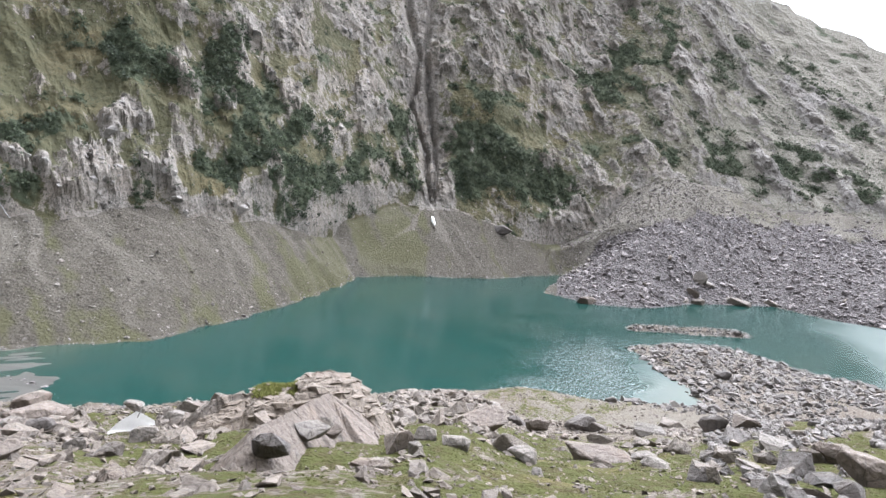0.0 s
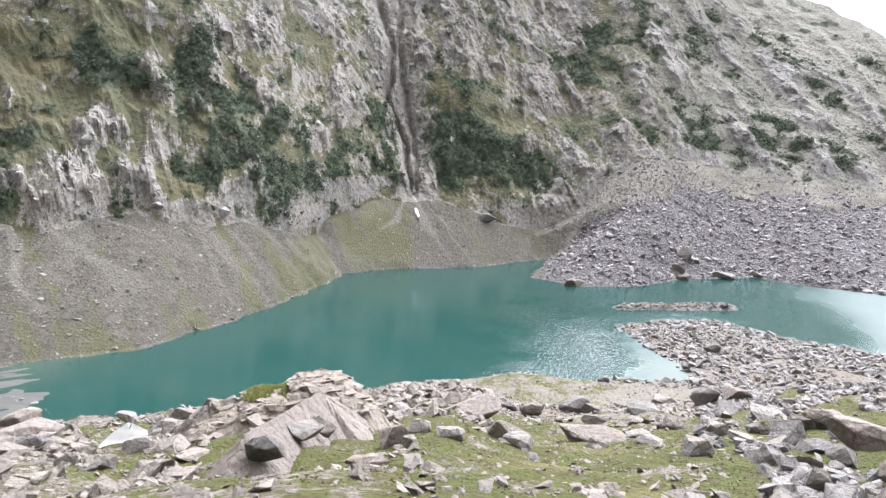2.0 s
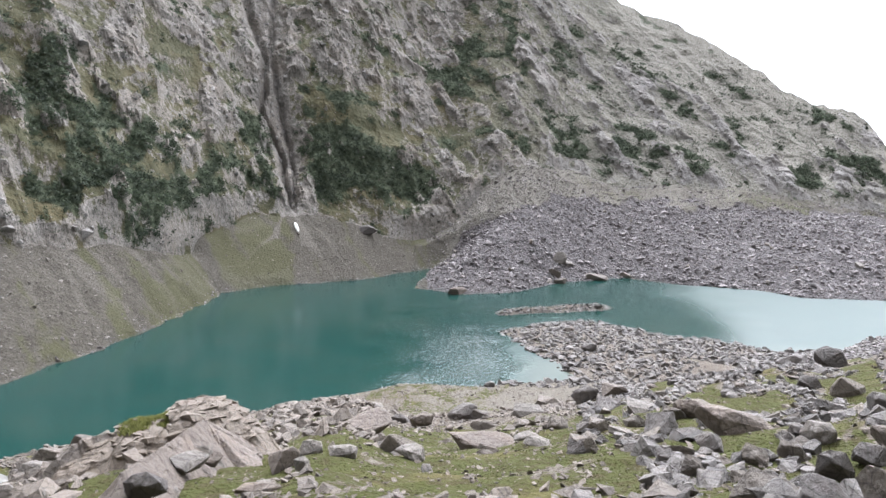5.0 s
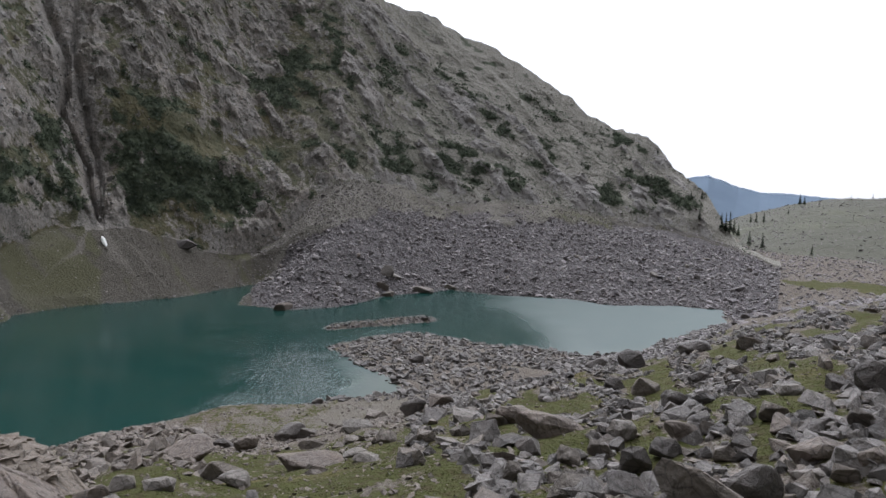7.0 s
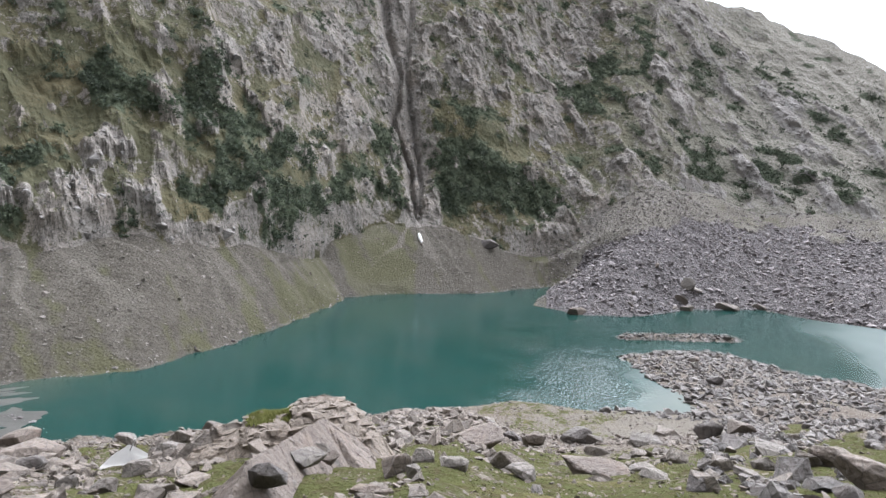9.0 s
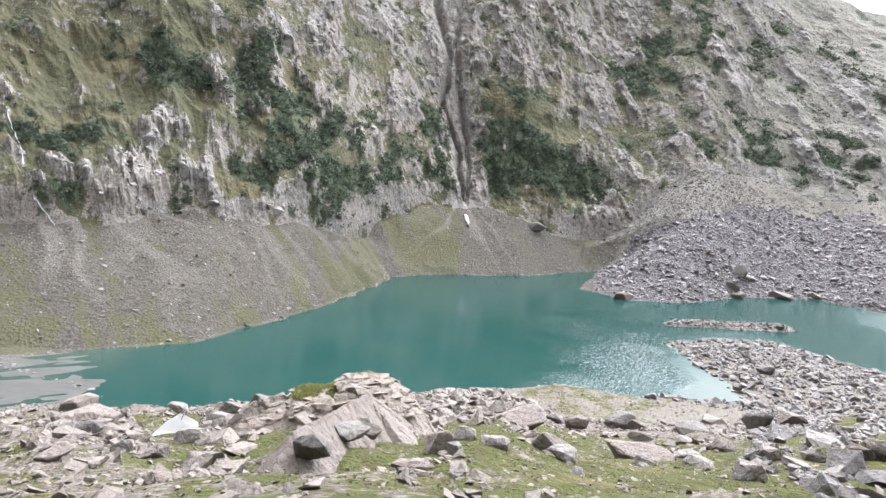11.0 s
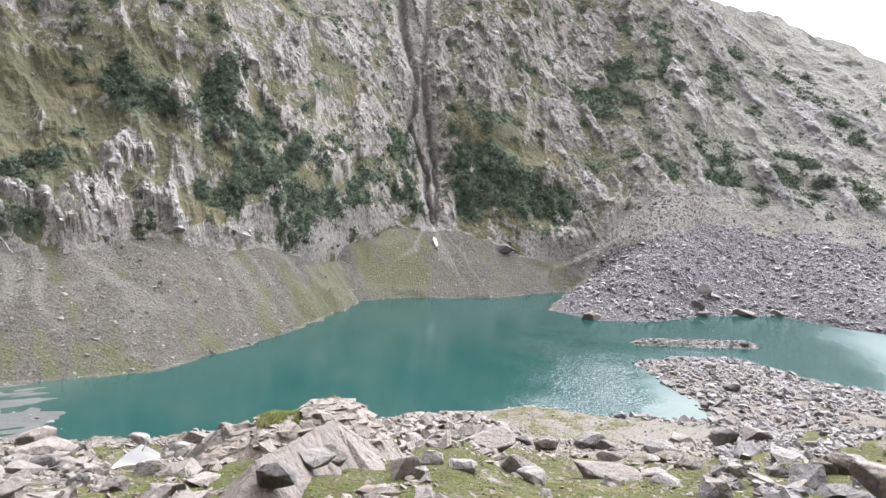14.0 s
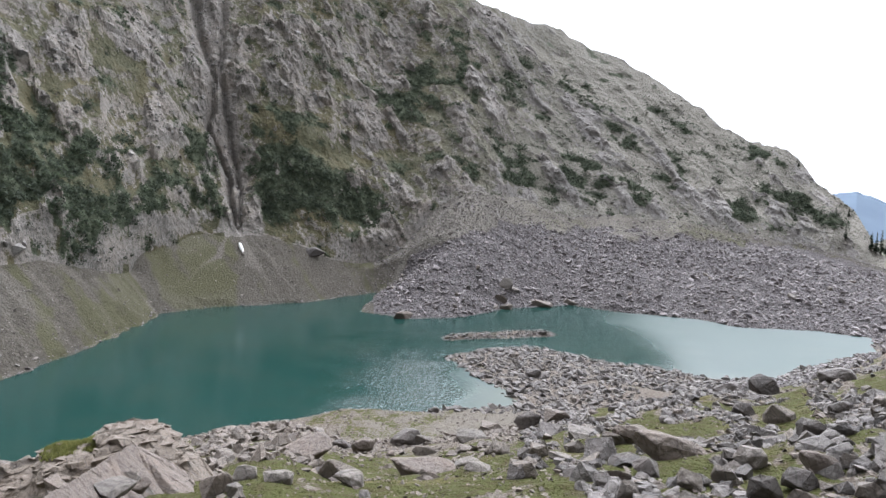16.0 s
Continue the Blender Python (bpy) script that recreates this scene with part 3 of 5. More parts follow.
    uu = u + k * (ground - 20)
    d, face, scrub, meadow = (np.zeros(az.shape) for _ in range(4))
    on = w > 0
    if on.any():
        A, U, Z = az[on], uu[on], ground[on]
        E = np.degrees(np.arctan2(Z - EYE, r[on]))
        warp = 2.5 * fbm(U / 14, Z / 14, 5.0, 2)
        right = smooth(6, 18, A)
        fa, fe = A + 0.75 * fbm(U / 7, Z / 7, 3.0, 3), E + 0.75 * fbm(U / 7, Z / 7, 8.0, 3)
        face[on], scrub[on], meadow[on] = blots(fa, fe, FACES), blots(fa, fe, SCRUB), blots(fa, fe, MEADOW)
        streak = ridged((U + 1.2 * warp) / 15, Z / 60, 1.0, 3)
        mid = ridged((U - warp) / 13, Z / table(A, (-40, 15), (-8, 20), (6, 30), (48, 44)), 2.0, 3)
        broken = fbm(U / 9, Z / 8, 7.0, 3)
        fleck, tuft = fbm(U / 5, Z / 6.5, 7.0, 3), fbm(U / 5.5, Z / 5, 12.0, 3)
        left = 1 - smooth(8, 17, A)
        face[on] = np.clip(0.72 * face[on] - 0.4 * scrub[on] + 0.1 * smooth(2, 8, A) * smooth(24, 16, A) + 0.32 * (mid - 0.6) + 0.55 * fleck + right * (0.45 * (streak - 0.75)) - 0.4 * meadow[on] * (1 - face[on]), 0, 1)
        scrub[on] = np.clip(1.25 * scrub[on] + 0.75 * tuft - 0.08 + 0.12 * left * smooth(-24, -18, A) - 0.22 * (1 - left) + 0.9 * right * np.clip(0.35 - streak, 0, 0.5) - 0.35 * meadow[on] - 0.3 * face[on], 0, 1)
        hard = smooth(0.15, 0.6, face[on])
        d[on] = ((1 - right) * 4.0 * ridged((U + warp) / 46, Z / 60, 1.0, 2) + right * 1.1 * streak + (1.5 - 0.6 * right) * mid + 0.9 * broken
                 + (0.25 + 0.75 * hard) * (2.4 * facets(U / 5.5, Z / 6, 11, 30.0) + 1.3 * facets(U / 2.4, Z / 2.8, 17, 30.0)) + 1.4 * hard)
        wander = 0.15 * fbm(Z / 7, 1.0, 2.0, 2)
        gw = table(E, (-4, 0.17), (4, 0.24), (13, 0.32))
        cleft = np.maximum(np.exp(-((A - table(E, *CLEFT) + wander) / gw) ** 2), 0.7 * np.exp(-((A - table(E, *SIDE_CLEFT) - wander) / (0.7 * gw)) ** 2))
        bed = np.exp(-((A - 0.5 * (table(E, *CLEFT) + table(E, *SIDE_CLEFT))) / (0.5 + 3 * gw)) ** 2)
        d[on] -= 6.5 * cleft + 3.5 * bed
        face[on] = np.clip(np.maximum(face[on], 0.85 * bed), 0, 1)
        scrub[on] *= 1 - smooth(0.35, 0.8, bed)
        meadow[on] *= 1 - bed
    d = d * w
    x, y, z = x - d * 0.6 * np.sin(rad), y - d * 0.6 * np.cos(rad), ground + d * 0.66
    # pale trails of fine gravel fanning out below the gullies
    trail_sun = np.zeros(az.shape)
    for fa, fr, spread in ((-33.0, 205.0, 1.0), (-23.5, 222.0, 0.8), (-1.6, 292.0, 0.9), (-13.5, 250.0, 0.6)):
        fx, fy = fr * math.sin(radians(fa)), fr * math.cos(radians(fa))
        th, dist = np.degrees(np.arctan2(x - fx, fy - y)), np.hypot(x - fx, y - fy)
        t = smooth(0.55, 1.15, ridged(th / 14 + 0.5 * fbm(x / 16, y / 16, 2.0, 2), dist / 70 + fa, 2.0, 2)) * smooth(75, 20, dist) * spread
        trail_sun = np.maximum(trail_sun, t)
    rise = np.degrees(np.arctan2(z - EYE, r))
    # greenness
    az = az + 0.7 * fbm(x / 9, y / 9, z / 9, 4)
    veg = np.zeros(az.shape)
    veg = np.where(region == 0, table(az, (-45, 0.42), (-30, 0.46), (-24, 0.58), (-8, 0.7), (18, 0.66), (25, 0.55), (32, 0.47), (57, 0.45)) - 0.25 * smooth(36, 60, r) - 0.45 * smooth(-6, 2, az) * smooth(24, 19, az) * smooth(34, 48, r) + 0.35 * smooth(22, 28, az) * smooth(0.05, -0.35, fbm(az * 0.5, r * 0.2, 9.0, 2)), veg)
    veg = np.where(region == 1, table(az, (-45, 0.1), (-5, 0.3), (12, 0.4), (22, 0.1), (60, 0.05)), veg)
    veg = np.where((region == 1) & (az > 50) & (np.abs(r - 299 + 12 * fbm(az / 2, r / 30, 5.0, 2)) < table(az, (49.5, 0), (51.5, 10), (56, 12), (60, 6))), 1.2, veg)
    veg = np.where(region == 2, table(az, (-40, 0.25), (-33, 0.35), (-27, 0.22), (-17, 0.3), (-14, 0.45), (-11.5, 0.75), (-5, 0.95), (-2.6, 0.9), (-1.7, 0.0), (1, 0.05), (3, 0.3), (6, 0.45), (9, 0.25)), veg)
    veg = np.where(region == 3, -0.5, veg)
    block_top = table(az, (9, -8.6), (9.8, -7.8), (11.6, -5.7), (13.6, -4.3), (16.9, -2.6), (20, -1.9), (23, -2.4), (26.3, -2.2), (31, -2.4), (35.6, -2.6), (40, -2.75), (44.2, -2.6), (46.3, -3.2))
    fan = (region == 3) & ((r > rc - 8) | (rise > block_top + 0.5 * fbm(az / 1.5, r / 20, 3.0, 2)))
    region = np.where(fan, 2, region)
    veg = np.where(fan, -0.1 + 0.4 * fbm(x / 14, y / 14, 5.0, 3) + 0.3 * smooth(18, 26, az) + 0.4 * smooth(12, 10, az), veg)
    veg = np.where(region == 4, 0.56 + 0.4 * meadow + 0.35 * scrub - 0.7 * face + 0.1 * smooth(18, 30, az), veg)
    veg = np.where(region == 2, veg - 0.9 * trail_sun + 0.6 * fbm((az + 0.09 * (r - 150)) / 1.3, r / 45, 2.0, 3) + 0.25 * smooth(14, 3, sd) * (az < 0), veg)
    trail_sun = np.where(fan, table(az, (8.8, 0.0), (11.5, 1.3), (14, 1.5), (22, 1.0), (36, 0.7), (44, 0.0)) + 0.6 * fbm(az / 1.1, r / 40, 4.0, 3), trail_sun)

    # on low ground the same mask paints the sunlit stretch of gravel beach
    trail_sun = np.where(region == 1, 0.9 * smooth(5, 10, az) * smooth(26, 21, az) * smooth(134, 126, r) , trail_sun * (region == 2))
    surface.trail_sun, surface.face, surface.scrub, surface.silt = trail_sun, face, scrub, flats
    return x, y, z, region, veg, sd


def stand(az, r):
    x, y, z = surface(np.array([az]), np.array([r]))[:3]
    return Vector((x[0], y[0], z[0]))


def down_ray(az, el, r0=6.0, r1=150.0):
    """Where the sight line in this direction first comes to the ground."""
    r = np.linspace(r0, r1, 3000)
    x, y, z = surface(np.full(r.shape, az), r)[:3]
    under = np.nonzero(z >= EYE + r * math.tan(radians(el)))[0]
    n = under[0] if len(under) else -1
    return Vector((x[n], y[n], z[n]))


def mesh_from(name, co, faces, material, flat=False):
    me = bpy.data.meshes.new(name)
    co, faces = np.asarray(co, np.float32), np.asarray(faces, np.int32)
    size = faces.shape[1]
    me.vertices.add(len(co))
    me.vertices.foreach_set("co", co.ravel())
    me.loops.add(faces.size)
    me.loops.foreach_set("vertex_index", faces.ravel())
    me.polygons.add(len(faces))
    me.polygons.foreach_set("loop_start", np.arange(0, faces.size, size, dtype=np.int32))
    me.polygons.foreach_set("use_smooth", np.full(len(faces), not flat))
    me.materials.append(material)
    me.update(calc_edges=True)
    return me


def attribute(me, name, values):
    me.attributes.new(name, "FLOAT", "POINT").data.foreach_set("value", np.asarray(values, np.float32))


fine = np.arange(-46, 61.01, 0.145)
AZ = np.concatenate([np.arange(-180, -46, 3.0), fine, np.arange(63, 180.1, 3.0)])
INNER = np.concatenate([np.geomspace(0.02, 8, 16)[:-1], np.geomspace(8, 64, 112)[:-1], np.linspace(64, 135, 58)[:-1]])
OUTER = np.concatenate([np.linspace(540, 700, 22)[1:-1], np.geomspace(700, 4500, 14)])
FOOT = np.maximum(foot(AZ)[0], 170)[:, None]
GA = np.repeat(AZ[:, None], len(INNER) + 190 + 270 + len(OUTER), 1)
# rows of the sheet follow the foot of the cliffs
GR = np.concatenate([np.repeat(INNER[None], len(AZ), 0), 135 + (FOOT - 135) * np.linspace(0, 1, 191)[None, :-1] ** 0.9,
                     FOOT + (540 - FOOT) * np.linspace(0, 1, 270)[None], np.repeat(OUTER[None], len(AZ), 0)], 1)
gx, gy, gz, greg, gveg, gsd = surface(GA, GR)
gtrail_sun, gscrub, gsilt = surface.trail_sun, surface.scrub, surface.silt
na, nr = GA.shape
idx = np.arange(na * nr).reshape(na, nr)
quads = np.stack([idx[:-1, :-1], idx[1:, :-1], idx[1:, 1:], idx[:-1, 1:]], -1).reshape(-1, 4)[:, ::-1]
allco = np.stack([gx, gy, gz], -1).reshape(-1, 3)
qreg = greg.ravel()[quads[:, 0]]
PLACES = (((0, 1), "ground", "stony alpine turf slope strewn with rubble above the lake", "ground", NEAR_GROUND),
          ((2,), "scree_slope", "grey scree fans with thin olive grass below the cliffs", "scree", SCREE),
          ((3,), "moraine", "purple-grey boulder moraine rising from the far shore", "moraine", MORAINE),
          ((4,), "mountain", "steep grey rock mountainside with patches of grass", "mountain", CLIFF),
          ((5,), "hill", "dry grassy hillside beyond the lake's outlet", "hill", HILL))
for regions, name, label, category, material in PLACES:
    q = quads[np.isin(qreg, regions)]
    used, inverse = np.unique(q, return_inverse=True)
    me = mesh_from(name, allco[used], inverse.reshape(q.shape), material)
    attribute(me, "veg", gveg.ravel()[used])
    attribute(me, "trail_sun", gtrail_sun.ravel()[used])
    # grows to the right: tan dry ground plus the glare's paleness in its colour
    attribute(me, "dry", smooth(10, 30, GA + 2.5 * gveg).ravel()[used])
    attribute(me, "scrub", gscrub.ravel()[used])
    attribute(me, "silt", gsilt.ravel()[used])
    tagged(new(name, me), label, category, kind="structure")
    if name == "mountain":
        me.polygons.foreach_set("use_smooth", np.zeros(len(me.polygons), bool))

# lake surface
lx, ly = np.meshgrid(np.arange(-110, 205, 2.5), np.arange(78, 300, 2.5), indexing="ij")
lidx = np.arange(lx.size).reshape(lx.shape)
lq = np.stack([lidx[:-1, :-1], lidx[1:, :-1], lidx[1:, 1:], lidx[:-1, 1:]], -1).reshape(-1, 4)
lsd = shore_distance(lx, ly)
wet = (lsd < 7) | ((np.hypot(lx, ly) < 152) & (np.hypot(lx, ly) > 92) & (lx < -0.5 * ly))
lq = lq[wet.ravel()[lq].any(1)]
lme = mesh_from("lake", np.stack([lx, ly, np.zeros(lx.shape)], -1).reshape(-1, 3), lq, WATER)
laz, lr = np.degrees(np.arctan2(lx, ly)), np.hypot(lx, ly)
glint = smooth(2.5, 12.0, laz + 2.4 * fbm(lx / 12, ly / 7, 1.0, 4) - 0.02 * (lr - 150)) * smooth(27, 21, laz) * smooth(225, 150, lr + 18 * fbm(lx / 22, ly / 6, 2.0, 4))
bay = smooth(26, 36, laz + 0.03 * (lr - 215) * 2 + 1.2 * fbm(lx / 16, ly / 16, 4.0, 2))
calm = np.exp(-((laz - 28.3) / 3.4) ** 2 - ((lr - 190) / 13) ** 2)
wind = np.clip(np.maximum(bay * (1 - 1.1 * calm), glint), 0.12, 1)
attribute(lme, "glint", (glint * smooth(18.5, 13.5, laz + 1.5 * fbm(lx / 8, ly / 8, 6.0, 2))).ravel())
attribute(lme, "wind", wind.ravel())
shallow = np.clip(1 + lsd / 2, 0, 1) * 0.12 + 0.45 * smooth(-56, -76, lx) + 0.55 * smooth(32, 50, lx) * smooth(150, 132, ly)
attribute(lme, "shallow", np.clip(shallow + 0.15 * fbm(lx / 7, ly / 7, 3.0, 3), 0, 1).ravel())
tagged(new("lake", lme), "still turquoise glacial lake, ruffled by wind in one bay", "lake", kind="structure")

# ---- helpers for things ----
rng = np.random.default_rng(7)


def part(name, bm, material, parent=None, label="", smooth_shade=False):
    me = bpy.data.meshes.new(name)
    bm.to_mesh(me)
    bm.free()
    me.materials.append(material)
    me.polygons.foreach_set("use_smooth", np.full(len(me.polygons), smooth_shade))
    ob = new(name, me)
    if parent:
        ob.parent = parent
    if label:
        ob["label"] = label
    return ob


def hull(seed, points, flat=0.75, cuts=0, rough=0.0):
    """An angular stone about one metre wide, standing on z = 0 with a little below it."""
    r = np.random.default_rng(seed)
    bm = bmesh.new()
    v = r.normal(size=(points, 3))
    v /= np.linalg.norm(v, axis=1)[:, None]
    v *= r.uniform(0.78, 1.0, (points, 1))
    v = np.sign(v) * np.abs(v) ** 0.8
    v *= np.array([0.5, 0.5 * r.uniform(0.65, 1.0), 0.5 * flat])
    for p in v:
        bm.verts.new(p)
    got = bmesh.ops.convex_hull(bm, input=bm.verts[:])
    bmesh.ops.delete(bm, geom=[g for g in got["geom_interior"] if isinstance(g, bmesh.types.BMVert)], context="VERTS")
    if cuts:
        bmesh.ops.bevel(bm, geom=bm.edges[:], offset=0.022, offset_type="OFFSET", segments=1, profile=0.5, affect="EDGES", clamp_overlap=True)
        bmesh.ops.triangulate(bm, faces=bm.faces[:])
        bmesh.ops.subdivide_edges(bm, edges=bm.edges[:], cuts=cuts, use_grid_fill=True)
        for q in bm.verts:
            c = q.co * 2.3 + Vector((seed * 3.7, 0, 0))
            n = noise.noise(c) * 0.6 + noise.noise(c * 2.7) * 0.5 + 0.45 * abs(noise.noise(c * 6.1)) + 0.25 * noise.noise(c * 13)
            q.co += q.co.normalized() * n * rough
    bmesh.ops.triangulate(bm, faces=bm.faces[:])
    for q in bm.verts:
        q.co.z += 0.28 * flat
    return bm


def as_arrays(bm):
    bm.verts.index_update()
    co = np.array([v.co[:] for v in bm.verts])
    f = np.array([[v.index for v in face.verts] for face in bm.faces])
    bm.free()
    return co, f


def turns(n, tilt):
    """Random turns about the vertical with some tilt, as n matrices."""
    a, b, c = rng.uniform(0, 6.283, n), rng.normal(0, tilt, n), rng.normal(0, tilt, n)
    ca, sa, cb, sb, cc, sc = np.cos(a), np.sin(a), np.cos(b), np.sin(b), np.cos(c), np.sin(c)
    z, o = np.zeros(n), np.ones(n)
    rz = np.stack([ca, -sa, z, sa, ca, z, z, z, o], -1).reshape(n, 3, 3)
    rx = np.stack([o, z, z, z, cb, -sb, z, sb, cb], -1).reshape(n, 3, 3)
    ry = np.stack([cc, z, sc, z, o, z, -sc, z, cc], -1).reshape(n, 3, 3)
    return rx @ ry @ rz


def scatter(name, shapes, place, size, material, label, category, tilt=0.3, sink=0.12):
    """Many copies of small shapes in one mesh: place is n by 3, size is n by 3."""
    n = len(place)
    if n == 0:
        return
    m = turns(n, tilt)
    which = rng.integers(0, len(shapes), n)
    cos, faces, base = [], [], 0
    for i, (co, f) in enumerate(shapes):
        sel = np.nonzero(which == i)[0]
        if not len(sel):
            continue
        p = np.einsum("nij,nvj->nvi", m[sel], co[None] * size[sel][:, None, :]) + place[sel][:, None, :]
        p[:, :, 2] -= (sink * size[sel][:, 2])[:, None]
        cos.append(p.reshape(-1, 3))
        faces.append((f[None] + (np.arange(len(sel)) * len(co))[:, None, None] + base).reshape(-1, f.shape[1]))
        base += len(sel) * len(co)
    me = mesh_from(name, np.concatenate(cos), np.concatenate(faces), material, flat=True)
    return tagged(new(name, me), label, category, kind="stuff")


def sprinkle(n, az0, az1, r0, r1):
    return rng.uniform(az0, az1, n), np.sqrt(rng.uniform(r0 * r0, r1 * r1, n))


def sizes(n, mid, spread, low, high, flat=0.8):
    s = np.clip(mid * np.exp(rng.normal(0, spread, n)), low, high)
    return np.stack([s * rng.uniform(0.8, 1.25, n), s * rng.uniform(0.7, 1.1, n), s * flat * rng.uniform(0.6, 1.15, n)], -1)


GRIT = [as_arrays(hull(50 + i, 7)) for i in range(10)]
CHIPS = [as_arrays(hull(100 + i, 9)) for i in range(12)]
BLOCKS = [as_arrays(hull(200 + i, 12)) for i in range(12)]

# ---- boulders that stand out on the near slope, each a thing ----
TONES = {"pink": rock_material("pinkish_grey_stone", (0.115, 0.092, 0.077), (0.17, 0.139, 0.118), (0.16, 0.116, 0.088), random="object"),
         "grey": ROCK_NEAR,
         "dark": rock_material("dark_grey_stone", (0.062, 0.054, 0.05), (0.11, 0.096, 0.088), (0.12, 0.096, 0.08), 0.15, random="object"),
         "pale": rock_material("pale_grey_stone", (0.13, 0.115, 0.102), (0.195, 0.173, 0.154), (0.17, 0.138, 0.115), random="object")}
OUTCROP = rock_material("tan_cracked_rock", (0.13, 0.104, 0.082), (0.165, 0.135, 0.108), (0.165, 0.122, 0.088), 0.2, 1.3, "object", 0.55)
WORDS = {"pink": "pinkish-grey angular boulder", "grey": "grey angular boulder", "dark": "dark grey angular boulder", "pale": "pale grey weathered boulder"}
SHAPES = {}
for tone, material in TONES.items():
    for i in range(6):
        bm = hull(300 + 10 * len(SHAPES) + i, 12 + i, 0.85, 1, 0.04)
        me = bpy.data.meshes.new("boulder")
        bm.to_mesh(me)
        bm.free()
        me.materials.append(material)
        SHAPES[tone, i] = me


def boulder(place, w, d, h, tone, turn, where="on stony turf", tilt=(0, 0), group="boulders on the near slope"):
    ob = new("boulder", SHAPES[tone, int(rng.integers(0, 6))])
    ob.matrix_world = Matrix.Translation(place) @ Euler((tilt[0], tilt[1], turn)).to_matrix().to_4x4() @ Matrix.Diagonal((w * 1.08, d * 1.08, h * 1.25, 1))
    size = "large " if w > 1.5 else "small " if w < 0.55 else ""
    return tagged(ob, size + WORDS[tone] + " " + where, "boulder", group)


# bearing, dip of its foot, width and height in degrees, tone
LEFT_STONES = [
    (-32.6, -22.9, 2.8, 1.4, "pink"), (-32.2, -20.9, 2.0, 1.3, "pale"), (-30.8, -20.7, 5.8, 2.5, "pink"), (-30.8, -19.6, 2.9, 1.9, "pink"),
    (-30.5, -21.2, 2.5, 1.3, "dark"), (-27.9, -22.7, 2.1, 1.2, "pale"), (-25.7, -23.4, 2.9, 1.5, "grey"), (-24.1, -20.5, 2.1, 1.5, "pale"),
    (-23.1, -22.6, 2.8, 1.4, "pale"), (-21.9, -24.3, 4.1, 1.7, "grey"), (-20.7, -21.4, 2.8, 1.2, "pale"), (-19.8, -20.6, 2.3, 1.5, "grey"),
    (-19.1, -24.5, 1.8, 0.6, "pale"), (-17.5, -19.9, 2.0, 1.3, "grey"), (-16.6, -21.3, 2.9, 1.5, "dark"), (-13.1, -24.8, 4.1, 1.7, "pale"),
    (-12.8, -23.5, 2.7, 2.7, "dark"), (-10.2, -22.6, 4.1, 2.0, "pale"), (-7.6, -22.5, 2.8, 1.8, "pink"), (-4.9, -24.9, 3.9, 1.2, "pink"),
    (-4.2, -24.4, 2.0, 0.9, "pale"), (-2.9, -23.5, 2.9, 2.9, "pink"), (-1.3, -23.5, 1.5, 1.6, "pale"),
]
MIDDLE_STONES = [
    (-0.5, -22.3, 2.4, 1.5, "pale"), (1.9, -22.6, 2.8, 1.5, "pale"), (3.9, -20.9, 5.5, 2.7, "pink"), (6.8, -22.6, 3.9, 2.4, "grey"),
    (7.0, -20.3, 1.8, 1.2, "dark"), (7.8, -23.0, 3.4, 1.7, "pale"), (8.7, -20.6, 2.4, 1.6, "pink"), (12.2, -19.9, 2.6, 1.6, "dark"),
    (13.5, -19.9, 2.0, 1.2, "grey"), (13.7, -22.1, 6.4, 2.6, "pink"), (14.0, -20.7, 2.3, 1.1, "grey"), (16.9, -20.4, 2.0, 1.0, "grey"),
    (17.3, -21.3, 2.9, 1.0, "pale"), (17.6, -19.4, 2.9, 1.4, "pale"), (18.5, -21.7, 3.0, 0.8, "pale"), (19.6, -18.4, 3.4, 1.3, "grey"),
    (19.9, -20.3, 2.3, 1.7, "grey"), (21.5, -22.1, 1.8, 1.8, "dark"), (22.2, -21.9, 3.5, 2.3, "grey"), (22.3, -18.2, 2.6, 1.8, "dark"),
    (23.5, -20.2, 2.6, 1.6, "grey"), (23.9, -18.7, 2.8, 1.5, "dark"), (24.3, -17.6, 2.5, 1.8, "pink"),
]
RIGHT_STONES = [
    (25.1, -20.5, 2.3, 1.0, "pale"), (26.4, -19.6, 2.3, 1.4, "grey"), (26.7, -18.6, 3.2, 1.4, "pale"), (28.2, -20.1, 3.4, 2.6, "dark"),
    (28.8, -22.2, 2.0, 1.5, "dark"), (29.2, -18.9, 2.5, 1.6, "grey"), (29.9, -21.5, 2.0, 1.5, "grey"), (30.4, -18.6, 4.1, 1.8, "pink"),
    (30.6, -22.7, 2.5, 1.9, "grey"), (32.1, -20.7, 2.8, 1.6, "dark"), (33.3, -19.4, 6.0, 2.5, "pink"), (34.9, -21.1, 2.8, 1.8, "grey"),
    (35.5, -23.9, 6.4, 2.9, "grey"), (37.4, -13.7, 2.4, 1.7, "dark"), (37.7, -20.4, 2.6, 1.8, "grey"), (38.6, -15.4, 1.8, 1.2, "dark"),
    (39.4, -19.0, 2.9, 1.8, "pale"), (39.9, -13.6, 2.5, 1.8, "dark"), (40.0, -23.3, 4.1, 2.6, "dark"), (40.6, -21.4, 3.3, 3.0, "dark"),
    (41.1, -15.6, 2.4, 1.6, "grey"), (42.9, -19.9, 2.8, 1.8, "dark"), (43.3, -16.4, 3.2, 2.2, "dark"),
]
